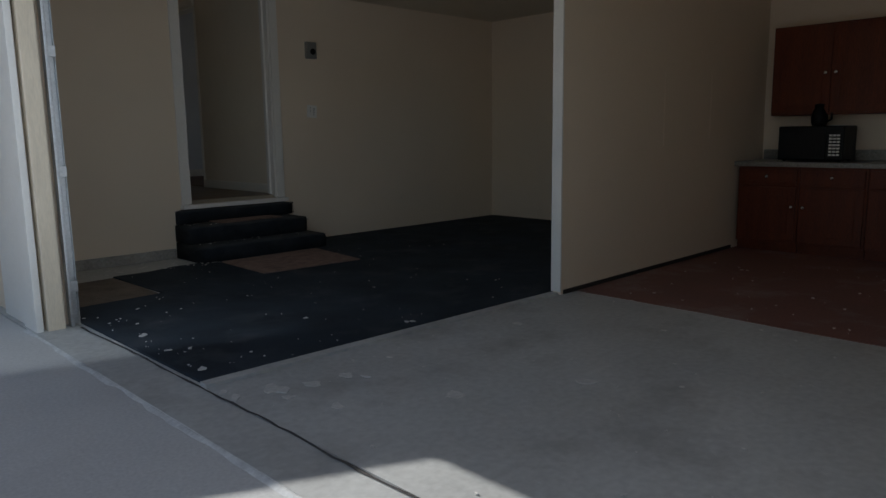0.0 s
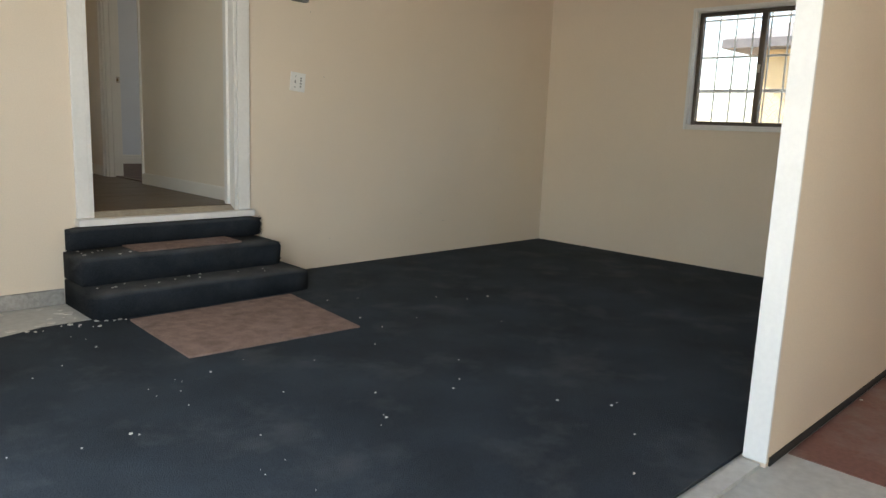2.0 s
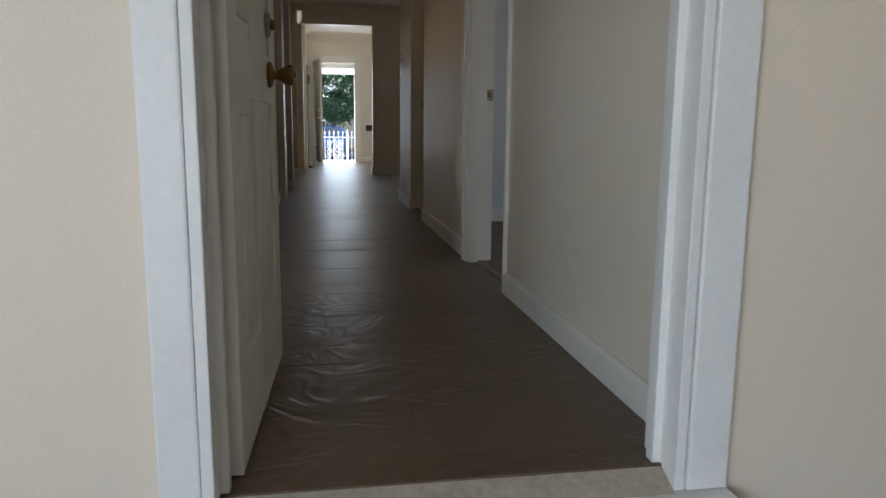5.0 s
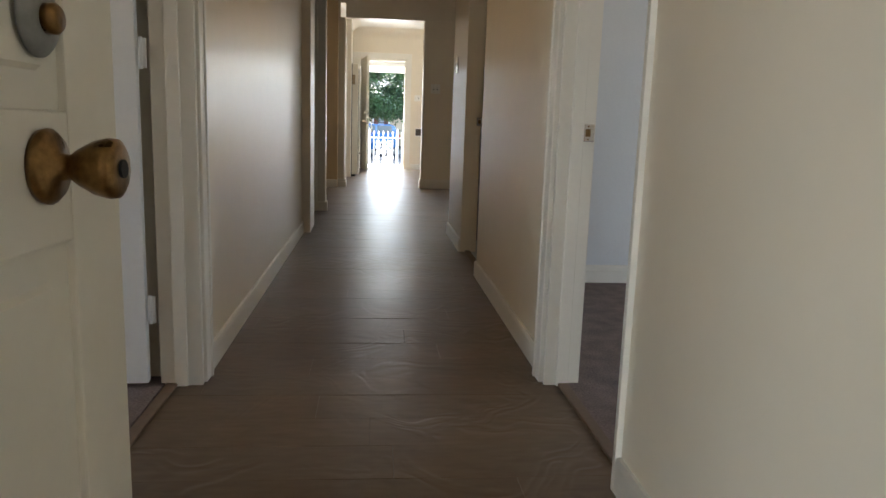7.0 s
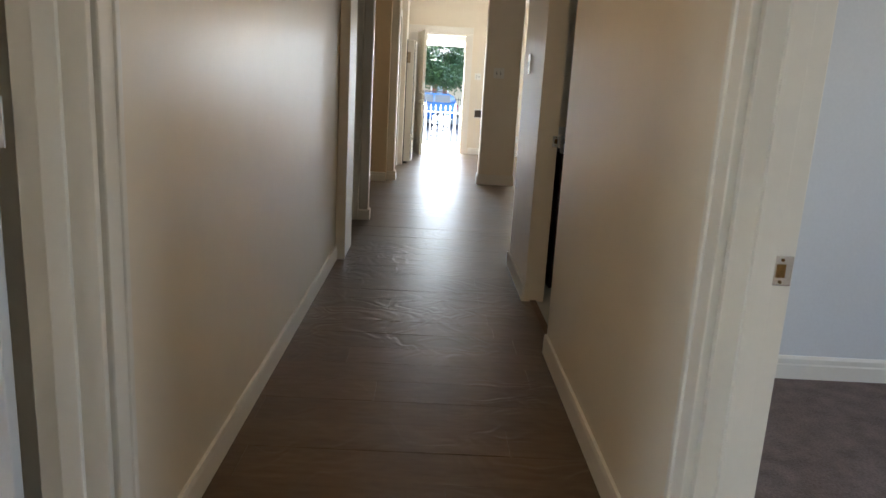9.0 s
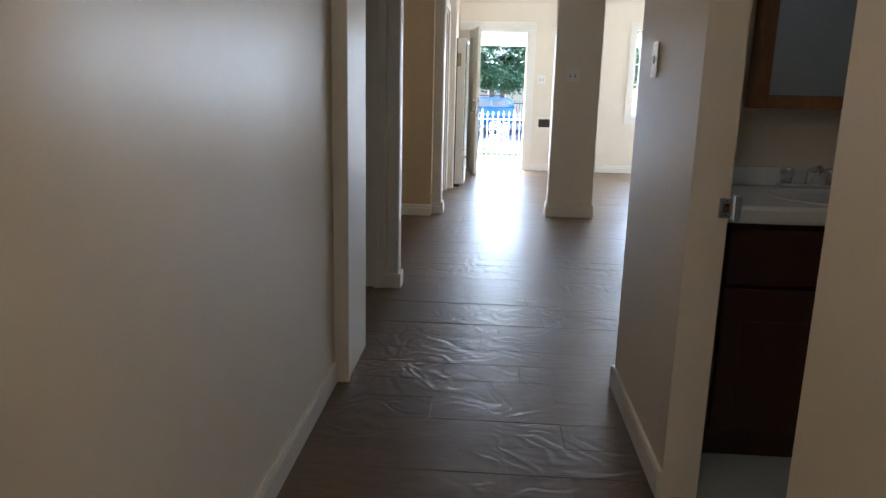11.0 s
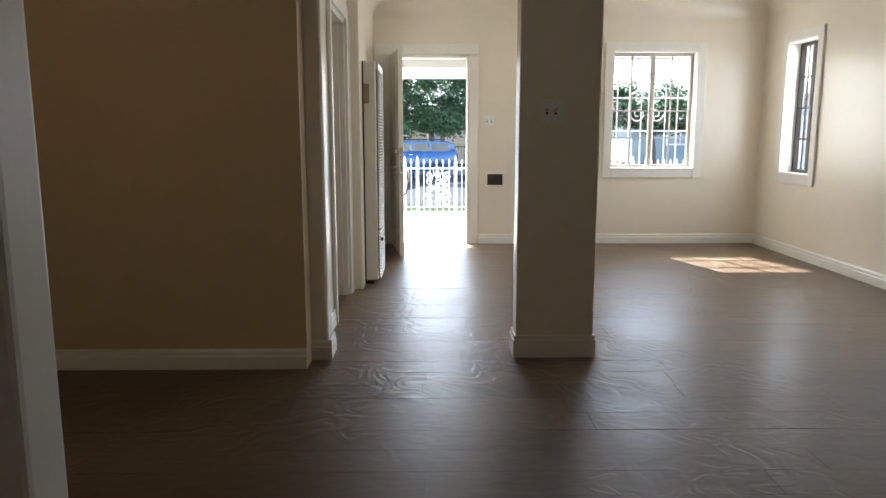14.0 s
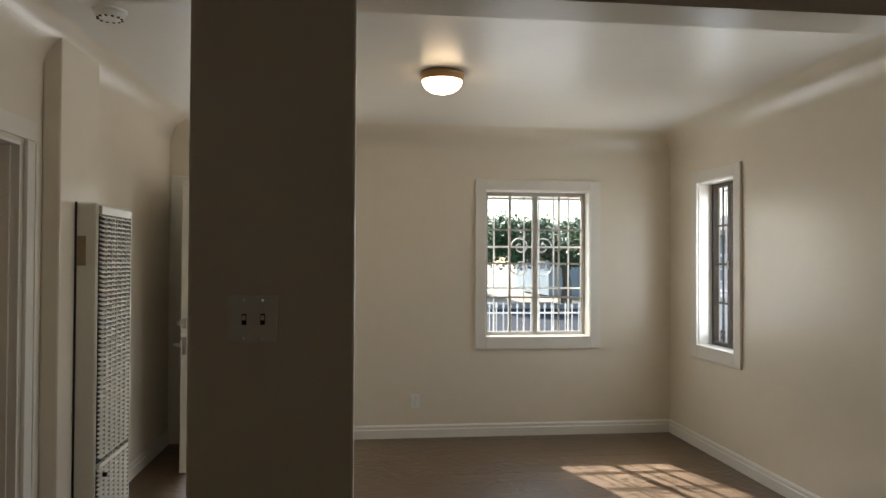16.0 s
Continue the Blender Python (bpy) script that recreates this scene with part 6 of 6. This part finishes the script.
while x < 6:
    part("picket", box(x - 0.012, x + 0.012, 45.19, 45.21, -0.22, 1.08), M_IRONB, bf)
    x += 0.16
cf = thing("wire_fence", "chain link fence with steel posts beside the house", "fence", (6.4, 3.0, -0.06))
for i in range(14):
    y = -8 + i * 2.0
    part("post", tube([(6.4, y, -0.06), (6.4, y, 1.6)], 0.028, 8), M_STEEL, cf)
part("top_rail", tube([(6.4, -8, 1.55), (6.4, 18, 1.55)], 0.02, 8), M_STEEL, cf)
verts, faces = [], []
for s in (-1, 1):
    y = -9.6
    while y < 18:
        ya, yb = (y, y + 1.55) if s > 0 else (y + 1.55, y)
        k = len(verts)
        for (yy, zz) in ((ya, 0.0), (yb, 1.55)):
            verts += [(0.004 * s + dx, yy - 3.0 + dy, zz + 0.06) for dx, dy in ((-0.003, 0.0), (0.0015, 0.003), (0.0015, -0.003))]
        faces += [(k, k + 1, k + 4, k + 3), (k + 1, k + 2, k + 5, k + 4), (k + 2, k, k + 3, k + 5)]
        y += 0.085
me = bpy.data.meshes.new("wire_mesh")
me.from_pydata(verts, [], faces)
me.materials.append(M_STEEL)
wm = new("wire_mesh", me)
wm.parent = cf
tagged(wm, "diagonal steel wires", kind="stuff")

# leaf litter and grass by the path
b = bmesh.new()
for i in range(900):
    side = -1 if i % 2 else 1
    x = rnd.uniform(-2.6, -0.35) if side < 0 else rnd.uniform(1.65, 3.2)
    y = rnd.uniform(18.2, 19.6)
    a = rnd.uniform(0, 6.28)
    l_, w_ = rnd.uniform(0.03, 0.09), rnd.uniform(0.015, 0.04)
    d, s = Vector((math.cos(a), math.sin(a), rnd.uniform(-0.2, 0.5))), Vector((-math.sin(a), math.cos(a), 0))
    p = Vector((x, y, -0.06 + rnd.uniform(0, 0.03)))
    b.faces.new([b.verts.new(p), b.verts.new(p + d * l_ * 0.5 + s * w_), b.verts.new(p + d * l_), b.verts.new(p + d * l_ * 0.5 - s * w_)])
tagged(solid("leaf_litter", b, M_MULCH, kind="stuff"), "brown dry leaf litter beside the path", "leaf litter")
verts, faces = [], []
for i in range(9000):
    x, y = rnd.uniform(-4, 6), rnd.uniform(21.6, 23.1)
    a, hgt = rnd.uniform(0, 6.28), rnd.uniform(0.05, 0.16)
    k = len(verts)
    z = ground_z(y)
    verts += [(x - 0.006 * math.cos(a), y - 0.006 * math.sin(a), z), (x + 0.006 * math.cos(a), y + 0.006 * math.sin(a), z), (x + rnd.uniform(-0.04, 0.04), y + rnd.uniform(-0.04, 0.04), z + hgt)]
    faces.append((k, k + 1, k + 2))
me = bpy.data.meshes.new("grass")
me.from_pydata(verts, [], faces)
me.materials.append(M_GRASS)
tagged(new("grass", me), "strip of green grass along the fence", "grass", kind="stuff")

# ---- floor planks ----
PW, PL = 0.18, 1.22
fl = new("floor_planks")
tagged(fl, "brown-grey vinyl plank floor with glossy film", "floor", kind="structure")
ORG[fl] = Vector((0, 0, 0))
pb = box(0, 1, 0, PW - 0.0003, -0.016, 0.0, r=0.0004, seg=1)
for v in pb.verts:
    v.co.x = min(max(v.co.x, 0.0), 1.0)
plank_mesh = to_mesh(pb, "plank", M_PLANK)
prnd = random.Random(11)
y = 0.036
while y < 13.66:
    if y < 7.0:
        x0, x1 = -0.285, (1.004 if y < 5.55 else 4.07)
    elif y < 9.40:
        x0, x1 = -2.2, 4.07
    else:
        x0, x1 = (-0.22 if y > 9.6 else -0.3), 4.07
    x = x0 - prnd.uniform(0, PL * 0.9)
    while x < x1 - 0.01:
        a, c = max(x, x0), min(x + PL, x1)
        if c - a > 0.02:
            o = new("plank", plank_mesh)
            o.parent = fl
            o.location = (a, y, HF + prnd.uniform(-0.0004, 0.0004))
            o.scale = (c - a - 0.0005, 1, 1)
        x += PL
    y += PW
